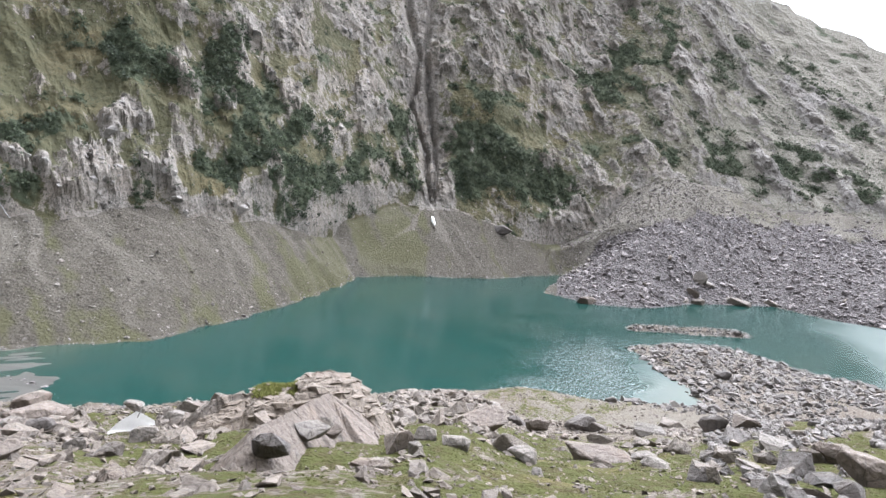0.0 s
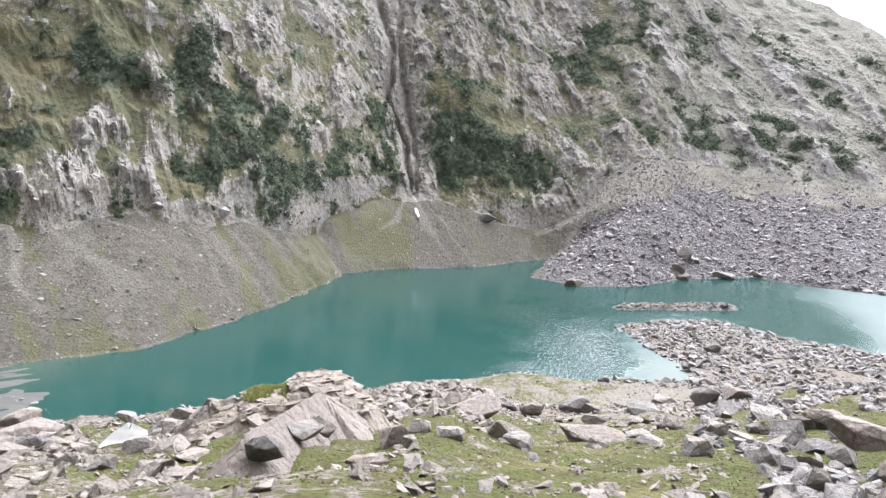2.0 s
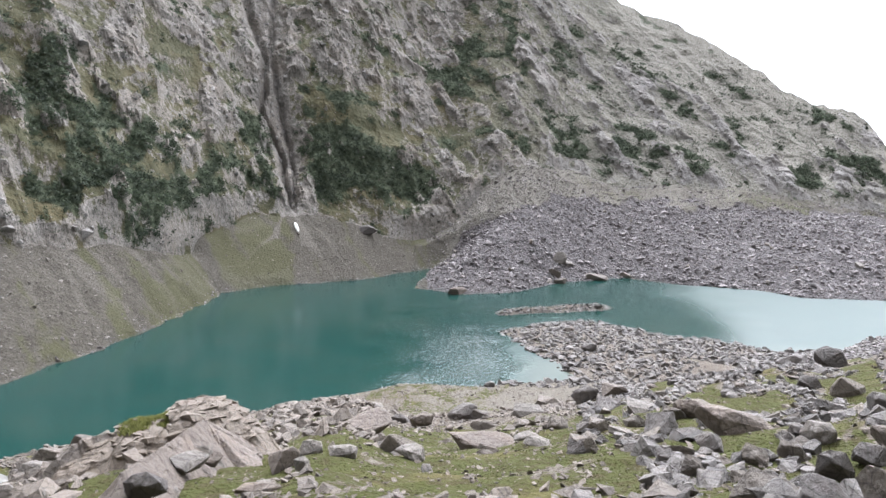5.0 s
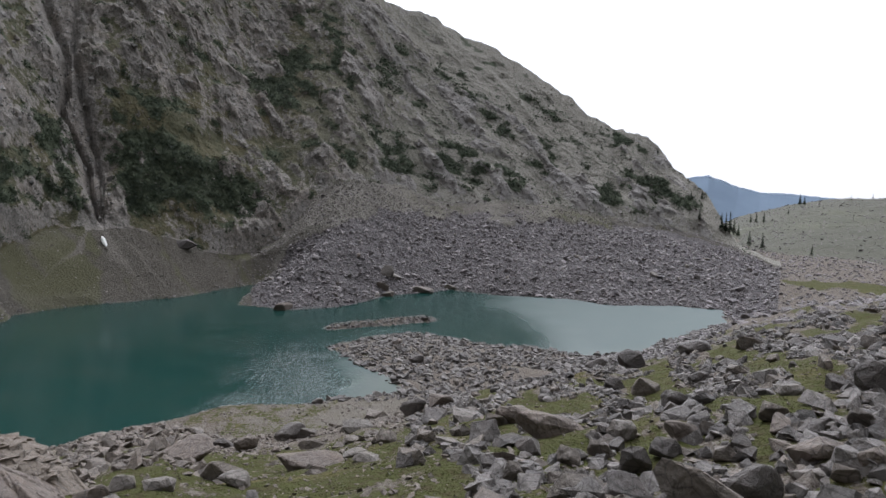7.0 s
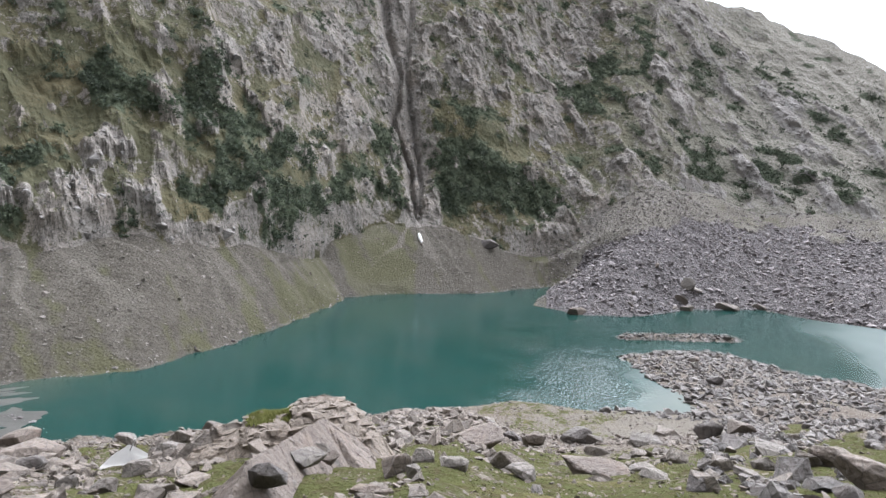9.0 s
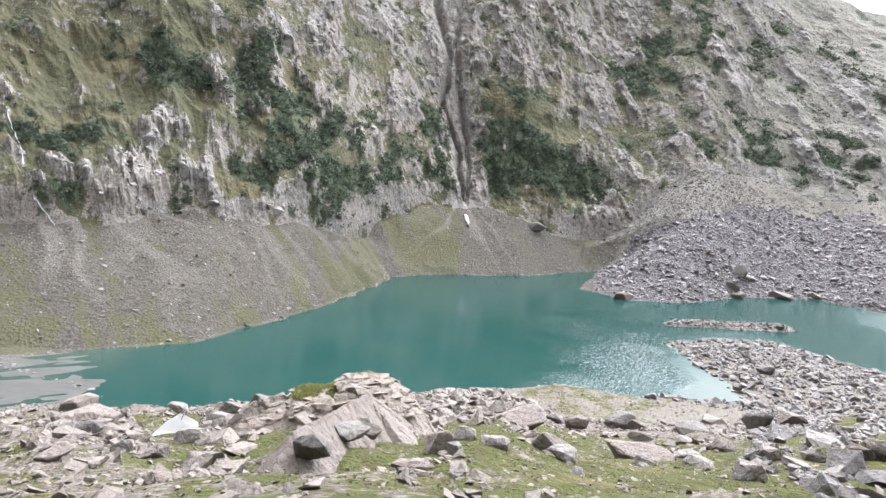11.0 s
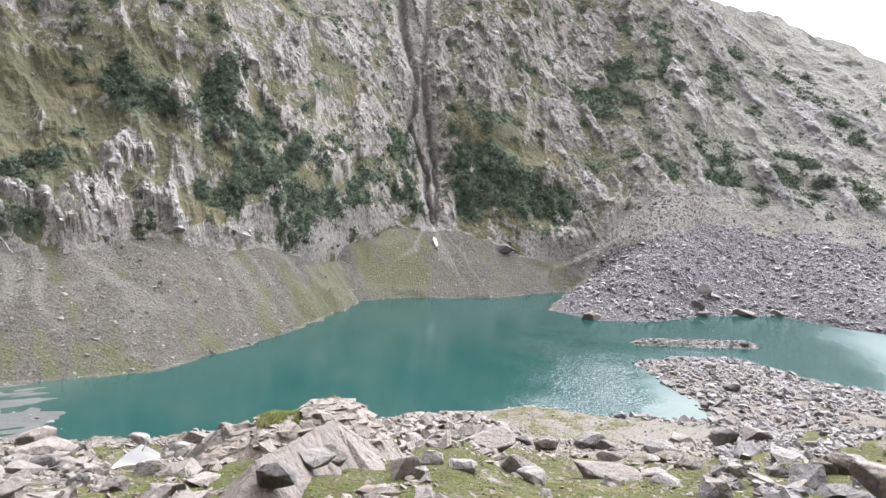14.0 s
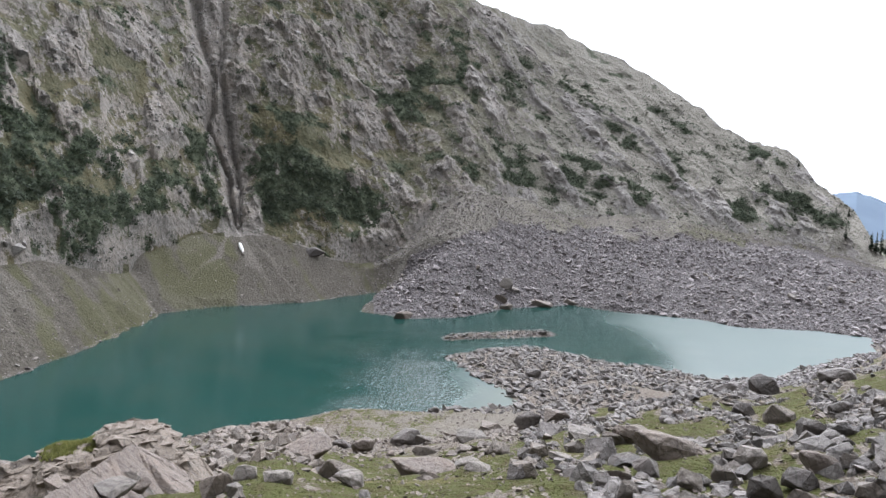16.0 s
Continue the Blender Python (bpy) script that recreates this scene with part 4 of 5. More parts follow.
FAR_RIGHT_STONES = [
    (43.8, -18.5, 2.9, 1.7, "pink"), (44.5, -12.0, 2.7, 1.4, "dark"), (45.0, -14.2, 1.8, 1.2, "dark"), (45.8, -22.7, 7.6, 4.2, "grey"),
    (46.1, -17.8, 1.8, 1.2, "grey"), (47.4, -19.4, 2.6, 1.7, "grey"), (47.8, -13.1, 2.3, 0.9, "grey"), (48.4, -11.3, 2.3, 1.2, "grey"),
    (48.5, -16.3, 1.6, 1.4, "dark"), (49.6, -21.7, 4.1, 3.2, "dark"), (50.4, -16.2, 2.9, 2.0, "grey"), (51.3, -14.1, 2.3, 1.1, "pale"),
    (52.0, -10.5, 2.0, 0.8, "dark"), (52.8, -19.8, 3.0, 1.6, "pale"), (53.0, -16.6, 2.3, 1.6, "dark"), (53.3, -18.6, 5.3, 1.8, "pink"),
    (54.0, -10.4, 2.5, 1.1, "dark"), (54.2, -13.3, 2.0, 1.2, "dark"), (55.4, -19.5, 2.6, 1.6, "grey"), (56.2, -15.5, 2.6, 2.0, "grey"),
    (56.4, -10.2, 2.1, 1.1, "grey"), (56.8, -13.2, 2.9, 3.0, "dark"), (57.0, -18.6, 2.8, 2.0, "pink"),
]

taken = []
for rows in (LEFT_STONES, MIDDLE_STONES, RIGHT_STONES, FAR_RIGHT_STONES):
    for a, e, w, h, tone in rows:
        p = down_ray(a, e)
        r = math.hypot(p.x, p.y, EYE - p.z)
        width, height = r * radians(w), r * radians(h)
        out = Vector((p.x, p.y, 0)).normalized()
        depth = width * rng.uniform(0.6, 0.85)
        p = p + out * depth * 0.4
        p.z = stand(a, math.hypot(p.x, p.y)).z - 0.1 * height
        boulder(p, width, depth, height * (1.15 if a > 26 else 1.0), tone, -radians(a) + rng.normal(0, 0.35), "half sunk in rubble" if a > 26 else "standing in short turf", (rng.normal(0, 0.12), rng.normal(0, 0.12)))
        taken.append((p.x, p.y, width))
taken = np.array(taken)
loose = 0
while loose < 140:
    a = rng.uniform(-42, 60)
    r = math.sqrt(rng.uniform(10 ** 2, 66 ** 2))
    p = stand(a, r)
    s = float(np.clip(0.62 * math.exp(rng.normal(0, 0.42)), 0.3, 1.5))
    if (np.hypot(taken[:, 0] - p.x, taken[:, 1] - p.y) < (taken[:, 2] + s) * 0.5).any() or (a < 24 and r < 34 and rng.random() < 0.6):
        continue
    tone = ("pink", "grey", "dark", "pale")[int(rng.choice(4, p=(0.25, 0.3, 0.2, 0.25) if a < 28 else (0.2, 0.35, 0.35, 0.1)))]
    boulder(p - Vector((0, 0, 0.08 * s)), s, s * rng.uniform(0.6, 0.9), s * rng.uniform(0.45, 0.75), tone, rng.uniform(0, 6.28), "among rubble", (rng.normal(0, 0.2), rng.normal(0, 0.2)))
    taken = np.vstack([taken, (p.x, p.y, s)])
    loose += 1


# ---- the outcrop with its cushion of plants ----
def outcrop():
    """A long ridge of tan rock with tilted slabs leaning against its front; heights are below the eye."""
    a0 = radians(-8.6)
    front = stand(-8.6, 23.5)
    out, side = Vector((math.sin(a0), math.cos(a0), 0)), Vector((math.cos(a0), -math.sin(a0), 0))
    nu, nv = 230, 360
    u, v = np.meshgrid(np.linspace(-4.9, 3.2, nu), np.linspace(-10.6, 2.6, nv), indexing="ij")
    x = front.x + side.x * u + out.x * v
    y = front.y + side.y * u + out.y * v
    base = surface(np.degrees(np.arctan2(x, y)), np.hypot(x, y))[2]
    i = np.arange(nu * nv).reshape(nu, nv)
    q = np.stack([i[:-1, :-1], i[1:, :-1], i[1:, 1:], i[:-1, 1:]], -1).reshape(-1, 4)
    top = np.full(u.shape, -9.0)
    root = new("rock_outcrop")
    root.location = front
    wu, wv = u + 0.07 * fbm(u * 1.3, v * 1.3, 1.0, 3), v + 0.07 * fbm(u * 1.3, v * 1.3, 6.0, 3)

    def slab(z, grain, material):
        nonlocal top
        z = EYE + z + grain * (facets(wu / 1.0 + 0.3 * wv, wv / 0.8, 23, 300.0) + 0.5 * facets(wu / 0.45, wv / 0.4, 31, 250.0)) + 0.012 * fbm(u * 7, v * 7, 4.0, 2)
        z = z - 0.5 * grain * smooth(0.07, 0.0, np.abs(vnoise(wu * 0.9 + wv * 0.6 + grain * 9, wv * 1.0 - wu * 0.5, 3.0)))
        keep = (z > base - 0.35).ravel()
        face = q[keep[q].all(1)]
        used, inverse = np.unique(face, return_inverse=True)
        co = np.stack([x, y, z], -1).reshape(-1, 3)[used] - np.array(front)
        new("slab", mesh_from("slab", co, inverse.reshape(face.shape), material, flat=True)).parent = root
        top = np.maximum(top, np.where(z > base - 0.35, z, -9.0))

    def wedge(u1, v1, z1, u2, v2, z2, near, far, ends=1.5):
        """A roof-shaped block along a line, falling towards the viewer and away from it at two steepnesses."""
        du, dv = u2 - u1, v2 - v1
        long = math.hypot(du, dv)
        along = ((wu - u1) * du + (wv - v1) * dv) / long
        off = ((wv - v1) * du - (wu - u1) * dv) / long
        t = np.clip(along / long, 0, 1)
        return z1 + (z2 - z1) * t - near * np.maximum(-off, 0) - far * np.maximum(off, 0) - ends * (np.maximum(-along, 0) + np.maximum(along - long, 0))

    ridge = eased(wu / 1.093, 0.04, (-4.4, -8.4), (-3.9, -7.8), (-3.3, -7.6), (-2.6, -7.4), (-2.3, -7.12), (-1.7, -7.03), (-1.1, -6.92), (-0.85, -6.74), (-0.55, -6.6), (0.15, -6.56), (0.5, -6.68),
                  (0.86, -6.88), (1.13, -7.09), (1.4, -7.44), (1.75, -7.87), (2.0, -8.25), (2.4, -8.7), (3.0, -9.5)) * 1.093 - 0.05
    slab(ridge - 0.2 * np.clip(-wv, 0, 1.1) - 0.7 * np.maximum(-wv - 1.1, 0) - 0.5 * np.maximum(wv - 0.35, 0) - 0.24, 0.13, OUTCROP)
    slab(wedge(-1.73, -8.1, -6.25, -0.15, -2.6, -7.22, 1.15, 1.1, 0.5), 0.045, TONES["pink"])
    slab(wedge(-0.1, -2.5, -7.25, 0.96, -1.5, -8.25, 0.65, 1.0, 0.9), 0.1, TONES["pink"])
    slab(wedge(0.9, -1.6, -8.25, 2.0, -0.7, -9.1, 0.7, 1.0, 1.0), 0.1, OUTCROP)
    slab(wedge(-1.0, -4.6, -7.22, 0.0, -4.3, -7.4, 1.7, 1.2, 1.6), 0.06, TONES["pale"])
    slab(wedge(-3.9, -0.3, -8.35, -2.7, 0.0, -8.2, 1.4, 0.5, 0.9), 0.1, TONES["grey"])
    on_top = (np.abs(v) < 1.5) & (u > -3.6) & (u < 1.5) & (top > base + 0.3)
    spots = np.stack([x, y, top], -1)[on_top]
    spots = spots[rng.integers(0, len(spots), 210)]
    pieces = scatter("broken_rock", BLOCKS, spots, sizes(len(spots), 0.55, 0.4, 0.2, 1.1, 0.42), OUTCROP, "", "", 0.16, 0.5)
    del pieces["kind"]
    pieces.parent = root
    pieces.matrix_parent_inverse = Matrix.Translation(-front)
    tagged(root, "broad tan cracked rock outcrop with tilted slabs and blunt top", "rock outcrop")
    return x, y, top, u, v


ox, oy, oz, ou, ov = outcrop()
for a, r, dip, w, h, tone, where in ((-13.2, 15.2, 24.0, 0.95, 0.85, "dark", "perched against the outcrop"), (-10.2, 17.4, 22.3, 1.0, 0.5, "pale", "lying against the outcrop"),
                                     (-8.3, 18.4, 22.3, 0.55, 0.4, "pink", "at the foot of the outcrop")):
    boulder(Vector((r * math.sin(radians(a)), r * math.cos(radians(a)), EYE - r * math.tan(radians(dip)))), w, w * 0.8, h, tone, -radians(a) + 0.3, where, (0.1, -0.15))



def blades(name, place, height, width, material, label, category, each=5, kind="stuff"):
    """Tufts of upright blades."""
    n = len(place)
    p = np.repeat(place, each, 0) + np.concatenate([rng.normal(0, 0.6, (n * each, 2)) * np.repeat(width, each)[:, None], np.zeros((n * each, 1))], 1)
    a = rng.uniform(0, 6.283, n * each)
    w = np.repeat(width, each) * 0.30
    hh = np.repeat(height, each) * rng.uniform(0.6, 1.2, n * each)
    lean = rng.normal(0, 0.45, (n * each, 2)) * hh[:, None]
    d = np.stack([np.cos(a) * w, np.sin(a) * w, np.zeros(len(a))], -1)
    tip = np.concatenate([lean, hh[:, None]], 1)
    co = np.stack([p - d, p + d, p + tip], 1).reshape(-1, 3)
    me = mesh_from(name, co, np.arange(len(co)).reshape(-1, 3), material, flat=True)
    return tagged(new(name, me), label, category, kind=kind)


sel = (ou > -2.55) & (ou < -1.2) & (np.abs(ov + 0.15) < 0.38 + 0.1 * np.sin(5 * ou))
cush = np.stack([ox[sel], oy[sel], oz[sel]], -1)
cush = cush[rng.integers(0, len(cush), 900)] + np.array([0, 0, -0.03])
blades("plant_cushion", cush, np.full(900, 0.11), np.full(900, 0.09), CUSHION, "olive-green cushion of low plants on the outcrop", "plant cushion", 6)

# ---- rubble and turf of the near slope ----
def on_ground(n, az0, az1, r0, r1, keep=None):
    a, r = sprinkle(n, az0, az1, r0, r1)
    x, y, z, region, veg, sd = surface(a, r)
    ok = np.ones(n, bool) if keep is None else keep(a, r, region, veg, sd)
    return np.stack([x, y, z], -1)[ok], a[ok], r[ok]


def stony(a, r, region, veg, sd):
    patch = fbm(a * 0.35, r * 0.16, 3.0, 3)
    return (region == 0) & ((a < 24) | (fbm(a * 0.5, r * 0.2, 9.0, 2) + rng.normal(0, 0.12, len(a)) > -0.1)) & (patch + rng.normal(0, 0.25, len(a)) > 0.26 - 0.85 * smooth(20, 34, a) - 0.3 * smooth(-24, -31, a) - 0.7 * smooth(34, 50, r))


pl, pa, pr = on_ground(28000, -44, 61, 8, 66, stony)
scatter("rubble", GRIT, pl, sizes(len(pl), 0.27, 0.55, 0.1, 1.1, 0.7), ROCK_SMALL, "loose pale grey rubble strewn over the turf", "rubble")
heaps = [on_ground(n, a0, a1, r0, r1)[0] for n, a0, a1, r0, r1 in ((420, -22, -11, 21, 40), (900, -4.5, 5, 25, 58), (260, -33, -27, 24, 40), (170, -27, -19, 12, 18), (120, -34, -26, 18, 34))]
pl = np.concatenate(heaps)
scatter("stone_heaps", BLOCKS, pl, sizes(len(pl), 0.5, 0.45, 0.22, 1.3, 0.8), ROCK_SMALL, "heaps of pinkish-grey broken stones beside the outcrop", "rubble", 0.5)
pl, pa, pr = on_ground(7500, -44, 61, 8, 40, lambda a, r, region, veg, sd: region == 0)
scatter("pebbles", GRIT, pl, sizes(len(pl), 0.12, 0.5, 0.05, 0.34, 0.55), ROCK_SMALL, "small pale stones lying in the grass", "pebbles")
pl, pa, pr = on_ground(15000, 22, 61, 8, 75, lambda a, r, region, veg, sd: (region == 0) & (fbm(a * 0.5, r * 0.2, 9.0, 2) + rng.normal(0, 0.08, len(a)) > -0.02))
scatter("boulder_field", BLOCKS, pl, sizes(len(pl), 0.44, 0.42, 0.2, 1.1, 0.9), ROCK_FIELD, "jumbled grey blocks covering the slope", "boulder field", 0.6)
pl, pa, pr = on_ground(10000, 36, 61, 70, 430, lambda a, r, region, veg, sd: ((region <= 1) | ((region == 5) & (r < 400) & (rng.random(len(a)) < 0.7))) & (sd > 0.5) & (veg < 1))
scatter("valley_blocks", BLOCKS, pl, sizes(len(pl), 1.1, 0.45, 0.5, 3.0, 0.65), ROCK_MORAINE, "grey blocks spread over the valley floor", "boulder field")


pl, pa, pr = on_ground(8000, 37, 50, 125, 300, lambda a, r, region, veg, sd: (region == 1) & (sd > -0.5) & (sd < 45))
scatter("bay_blocks", BLOCKS, pl, sizes(len(pl), 0.8, 0.45, 0.35, 2.4, 0.65), ROCK_MORAINE, "grey blocks round the end of the bay", "boulder field", 0.4)


pl, pa, pr = on_ground(9000, 37, 47, 150, 235, lambda a, r, region, veg, sd: (region == 1) & (sd > -0.3) & (sd < 9))
scatter("wet_stones", GRIT, pl, sizes(len(pl), 0.6, 0.4, 0.3, 1.4, 0.6), WET, "wet shining stones beside the bay", "rubble", 0.4)


def turf(a, r, region, veg, sd):
    return (region == 0) & (fbm(a * 0.4, r * 0.3, 5.0, 3) + veg * 1.2 > 0.55)


pl, pa, pr = on_ground(30000, -42, 58, 9, 48, turf)
blades("turf", pl, rng.uniform(0.015, 0.035, len(pl)), np.full(len(pl), 0.09), TURF_BLADES, "short green alpine turf between the stones", "grass", 4)

# ---- the collapsed white canvas shelter ----
def shelter():
    root = new("canvas_shelter")
    a = -24.0
    foot_l, foot_r, peak = down_ray(-25.8, -21.9), down_ray(-22.4, -21.4), down_ray(-23.4, -21.5)
    side = (foot_r - foot_l).normalized()
    out = Vector((math.sin(radians(a)), math.cos(radians(a)), 0))
    mid = (foot_l + foot_r) / 2
    root.location = mid
    top = mid + side * 0.3 + out * 0.3 + Vector((0, 0, 0.66))
    bm = bmesh.new()
    n = 14
    rowsv = []
    for i in range(n + 1):
        s = i / n
        row = []
        for j in range(n + 1):
            t = j / n
            low = foot_l.lerp(foot_r, s)
            ridge = (foot_l + out * 0.3 + Vector((0, 0, 0.04))).lerp(top, min(1, s / 0.74)) if s < 0.74 else top.lerp(foot_r + out * 0.3 + Vector((0, 0, 0.04)), (s - 0.74) / 0.26)
            p = low.lerp(ridge, t)
            p = p + Vector((0, 0, 0.03 + 0.035 * math.sin(9 * s + 5 * t) - 0.05 * math.sin(math.pi * t) * math.sin(math.pi * s)))
            row.append(bm.verts.new(p - mid))
        rowsv.append(row)
    for i in range(n):
        for j in range(n):
            bm.faces.new((rowsv[i][j], rowsv[i + 1][j], rowsv[i + 1][j + 1], rowsv[i][j + 1]))
    bmesh.ops.solidify(bm, geom=bm.faces[:], thickness=0.012)
    part("canvas", bm, CLOTH, root, "sagging white canvas sheet")
    bm = bmesh.new()
    bmesh.ops.create_cone(bm, cap_ends=True, segments=8, radius1=0.025, radius2=0.02, depth=1.3)
    lean = Euler((0.25, 0.35, radians(-a))).to_matrix().to_4x4()
    bmesh.ops.transform(bm, matrix=Matrix.Translation(top - mid + Vector((0, 0, -0.35))) @ lean, verts=bm.verts)
    part("tent_pole", bm, CLOTH, root, "slanting pale tent pole")
    tagged(root, "collapsed white canvas shelter with a slanting pole on turf", "shelter")


shelter()

# ---- stones of the shores and the moraine ----
def by_direction(a, e, w, h, tone, where, group, r0=100.0, r1=420.0):
    p = down_ray(a, e, r0, r1)
    r = p.length
    boulder(p - Vector((0, 0, 0.12 * r * radians(h))), r * radians(w), r * radians(w) * 0.7, r * radians(h), tone, rng.uniform(-0.4, 0.4) - radians(a), where, (rng.normal(0, 0.15), rng.normal(0, 0.15)), group)


for a, e, w, h, tone in ((19.8, -7.2, 1.4, 1.2, "pale"), (20.4, -7.3, 1.2, 0.6, "pale"), (19.5, -8.25, 1.1, 0.9, "grey"), (19.9, -8.85, 1.3, 0.8, "grey"), (22.7, -8.5, 2.3, 0.75, "grey"), (11.6, -10.0, 1.7, 0.95, "pink"), (25.0, -8.2, 1.2, 0.6, "grey")):
    by_direction(a, e, w, h, tone, "on the moraine by the far shore", "great blocks of the moraine", 200)
for a, e, w in ((15.9, -14.8, 0.65), (17.9, -15.3, 0.6), (32.2, -12.9, 0.95), (18.5, -14.4, 0.65), (20.6, -15.7, 0.85), (22.4, -14.1, 1.4), (24.7, -12.7, 0.8), (15.2, -11.5, 0.5), (23.0, -10.75, 0.75), (14.4, -17.3, 1.0), (10.1, -15.5, 0.6), (13.0, -15.75, 0.45), (24.3, -10.45, 0.25), (47.0, -8.9, 0.28)):
    by_direction(a, e, w, w * 0.7, "dark" if w > 0.6 else "grey", "at the edge of the water", "stones along the shore", 110)


# the largest blocks of the peninsula and the moraine, each a thing
def great_blocks(count, az0, az1, r0, r1, keep, low, high, where, group):
    pl, pa, pr = on_ground(count * 12, az0, az1, r0, r1, keep)
    for p in pl[:count]:
        s = float(np.clip(low * math.exp(abs(rng.normal(0, 0.4))), low, high))
        tone = ("grey", "dark", "pale", "pink")[int(rng.choice(4, p=(0.45, 0.3, 0.15, 0.1)))]
        boulder(Vector(p) - Vector((0, 0, 0.1 * s)), s, s * rng.uniform(0.6, 0.9), s * rng.uniform(0.5, 0.8), tone, rng.uniform(0, 6.28), where, (rng.normal(0, 0.25), rng.normal(0, 0.25)), group)


great_blocks(22, 14, 38, 125, 200, lambda a, r, region, veg, sd: (region == 1) & (sd > -0.5) & (sd < 16) & ((r > 130) | (a > 22)), 1.4, 3.2, "heaped on the low peninsula", "blocks of the peninsula")
great_blocks(24, 9, 48, 225, 340, lambda a, r, region, veg, sd: (region == 3) & (sd > 0.5) & (veg < 0.2), 2.4, 5.0, "lying on the boulder moraine", "great blocks of the moraine")
great_blocks(10, -38, 8, 146, 300, lambda a, r, region, veg, sd: (region == 2) & (sd > 1), 0.9, 2.4, "resting on the scree slope", "boulders on the scree")
by_direction(4.2, -4.95, 1.9, 0.8, "dark", "on the grassy scree under the cliffs", "boulders on the scree", 200)


def block_sizes(n, mid=1.25):
    return sizes(n, mid, 0.42, 0.6, 4.2, 0.72)


pl, pa, pr = on_ground(19000, 8, 50, 222, 372, lambda a, r, region, veg, sd: (region == 3) & (sd > 0.2) & (veg < 0.2))
scatter("moraine_blocks", BLOCKS, pl, block_sizes(len(pl)), ROCK_MORAINE, "countless purple-grey angular blocks of the moraine", "boulder field", 0.4)
pl, pa, pr = on_ground(26000, 8, 48.5, 235, 400, lambda a, r, region, veg, sd: (region == 2) & (a > 9))
scatter("moraine_edge_stones", GRIT, pl, block_sizes(len(pl), 0.8), ROCK_MORAINE, "smaller grey stones along the moraine's upper edge", "boulder field", 0.4)
pl, pa, pr = on_ground(24000, 9, 21, 238, 345, lambda a, r, region, veg, sd: (region == 2) & (rng.random(len(a)) > 0.6 * smooth(13, 10, a)))
scatter("fan_stones", GRIT, pl, sizes(len(pl), 0.5, 0.5, 0.25, 2.2, 0.7), ROCK_SCREE, "pinkish-grey stones of the debris fan above the moraine", "scree", 0.4)
pl, pa, pr = on_ground(15000, 13, 46, 118, 222, lambda a, r, region, veg, sd: (region == 1) & (sd > -1.2) & (sd < 26) & ((r > 128) | (a > 22)))
scatter("peninsula_blocks", BLOCKS, pl, sizes(len(pl), 0.95, 0.5, 0.4, 3.2, 0.75), ROCK_FIELD, "dark grey blocks heaped on the low peninsula", "boulder field", 0.4)
ix, iy = rng.uniform(48, 88, 3000), rng.uniform(182, 204, 3000)
ih = islet_height(ix, iy)
pl = np.stack([ix, iy, ih], -1)[(ih > -0.15)]
scatter("islet_blocks", BLOCKS, pl, sizes(len(pl), 0.8, 0.4, 0.4, 1.8, 0.65), ROCK_FIELD, "stones of a low bar rising from the lake", "boulder field", 0.4)
pl, pa, pr = on_ground(60000, -42, 9.5, 145, 310, lambda a, r, region, veg, sd: (region == 2) & (rng.random(len(a)) > 0.75 * smooth(-0.1, 0.6, veg)))
scatter("scree_stones", GRIT, pl, sizes(len(pl), 0.42, 0.5, 0.2, 2.2, 0.6), ROCK_SCREE, "pale stones scattered down the scree", "scree")
pl, pa, pr = on_ground(11000, -28, 26, 60, 130, lambda a, r, region, veg, sd: (sd > 0) & (sd < 45))
scatter("beach_stones", GRIT, pl, sizes(len(pl), 0.35, 0.5, 0.15, 1.4, 0.65), ROCK_SMALL, "pale stones on the near beach", "rubble")
pl, pa, pr = on_ground(52000, -40, 46, 110, 300, lambda a, r, region, veg, sd: (sd > -0.4) & (sd < 1.3))
scatter("shore_stones", CHIPS, pl, sizes(len(pl), 0.55, 0.45, 0.25, 1.6, 0.6), ROCK_MORAINE, "row of wet stones along the waterline", "rubble")

# outcrops: blocks set into the mountainside along its ribs
n = 120000
a, r = rng.uniform(-44, 48, n), rng.uniform(185, 480, n)
x, y, z, region, veg, sd = surface(a, r)
ok = (region == 4) & (surface.face - 0.4 * surface.scrub > rng.uniform(0.35, 1.5, n)) & (np.degrees(np.arctan2(z - EYE, np.hypot(x, y))) < 17)
pl = np.stack([x, y, z], -1)[ok][:20000]
big = sizes(len(pl), 1.3, 0.5, 0.6, 4.0, 1.15)
scatter("cliff_outcrops", BLOCKS, pl, big, ROCK_CLIFF, "pale grey broken rock ribs on the mountainside", "outcrops", 0.3, 0.42)
pl, pa, pr = on_ground(16000, -40, 48, 230, 480, lambda a, r, region, veg, sd: (region == 4) & (veg > 0.15) & (rng.random(len(a)) < 0.3 + 0.7 * smooth(8, 18, a)))
scatter("mountain_stones", GRIT, pl, sizes(len(pl), 0.9, 0.5, 0.4, 3.0, 0.8), ROCK_SCREE, "pale stones standing out of the mountain grass", "rubble", 0.5)
pl, pa, pr = on_ground(3500, 44, 61, 380, 625, lambda a, r, region, veg, sd: region == 5)
scatter("hill_stones", GRIT, pl, sizes(len(pl), 1.0, 0.5, 0.5, 3.2, 0.55), ROCK_MORAINE, "grey stones dotted over the dry hillside", "rubble", 0.4)

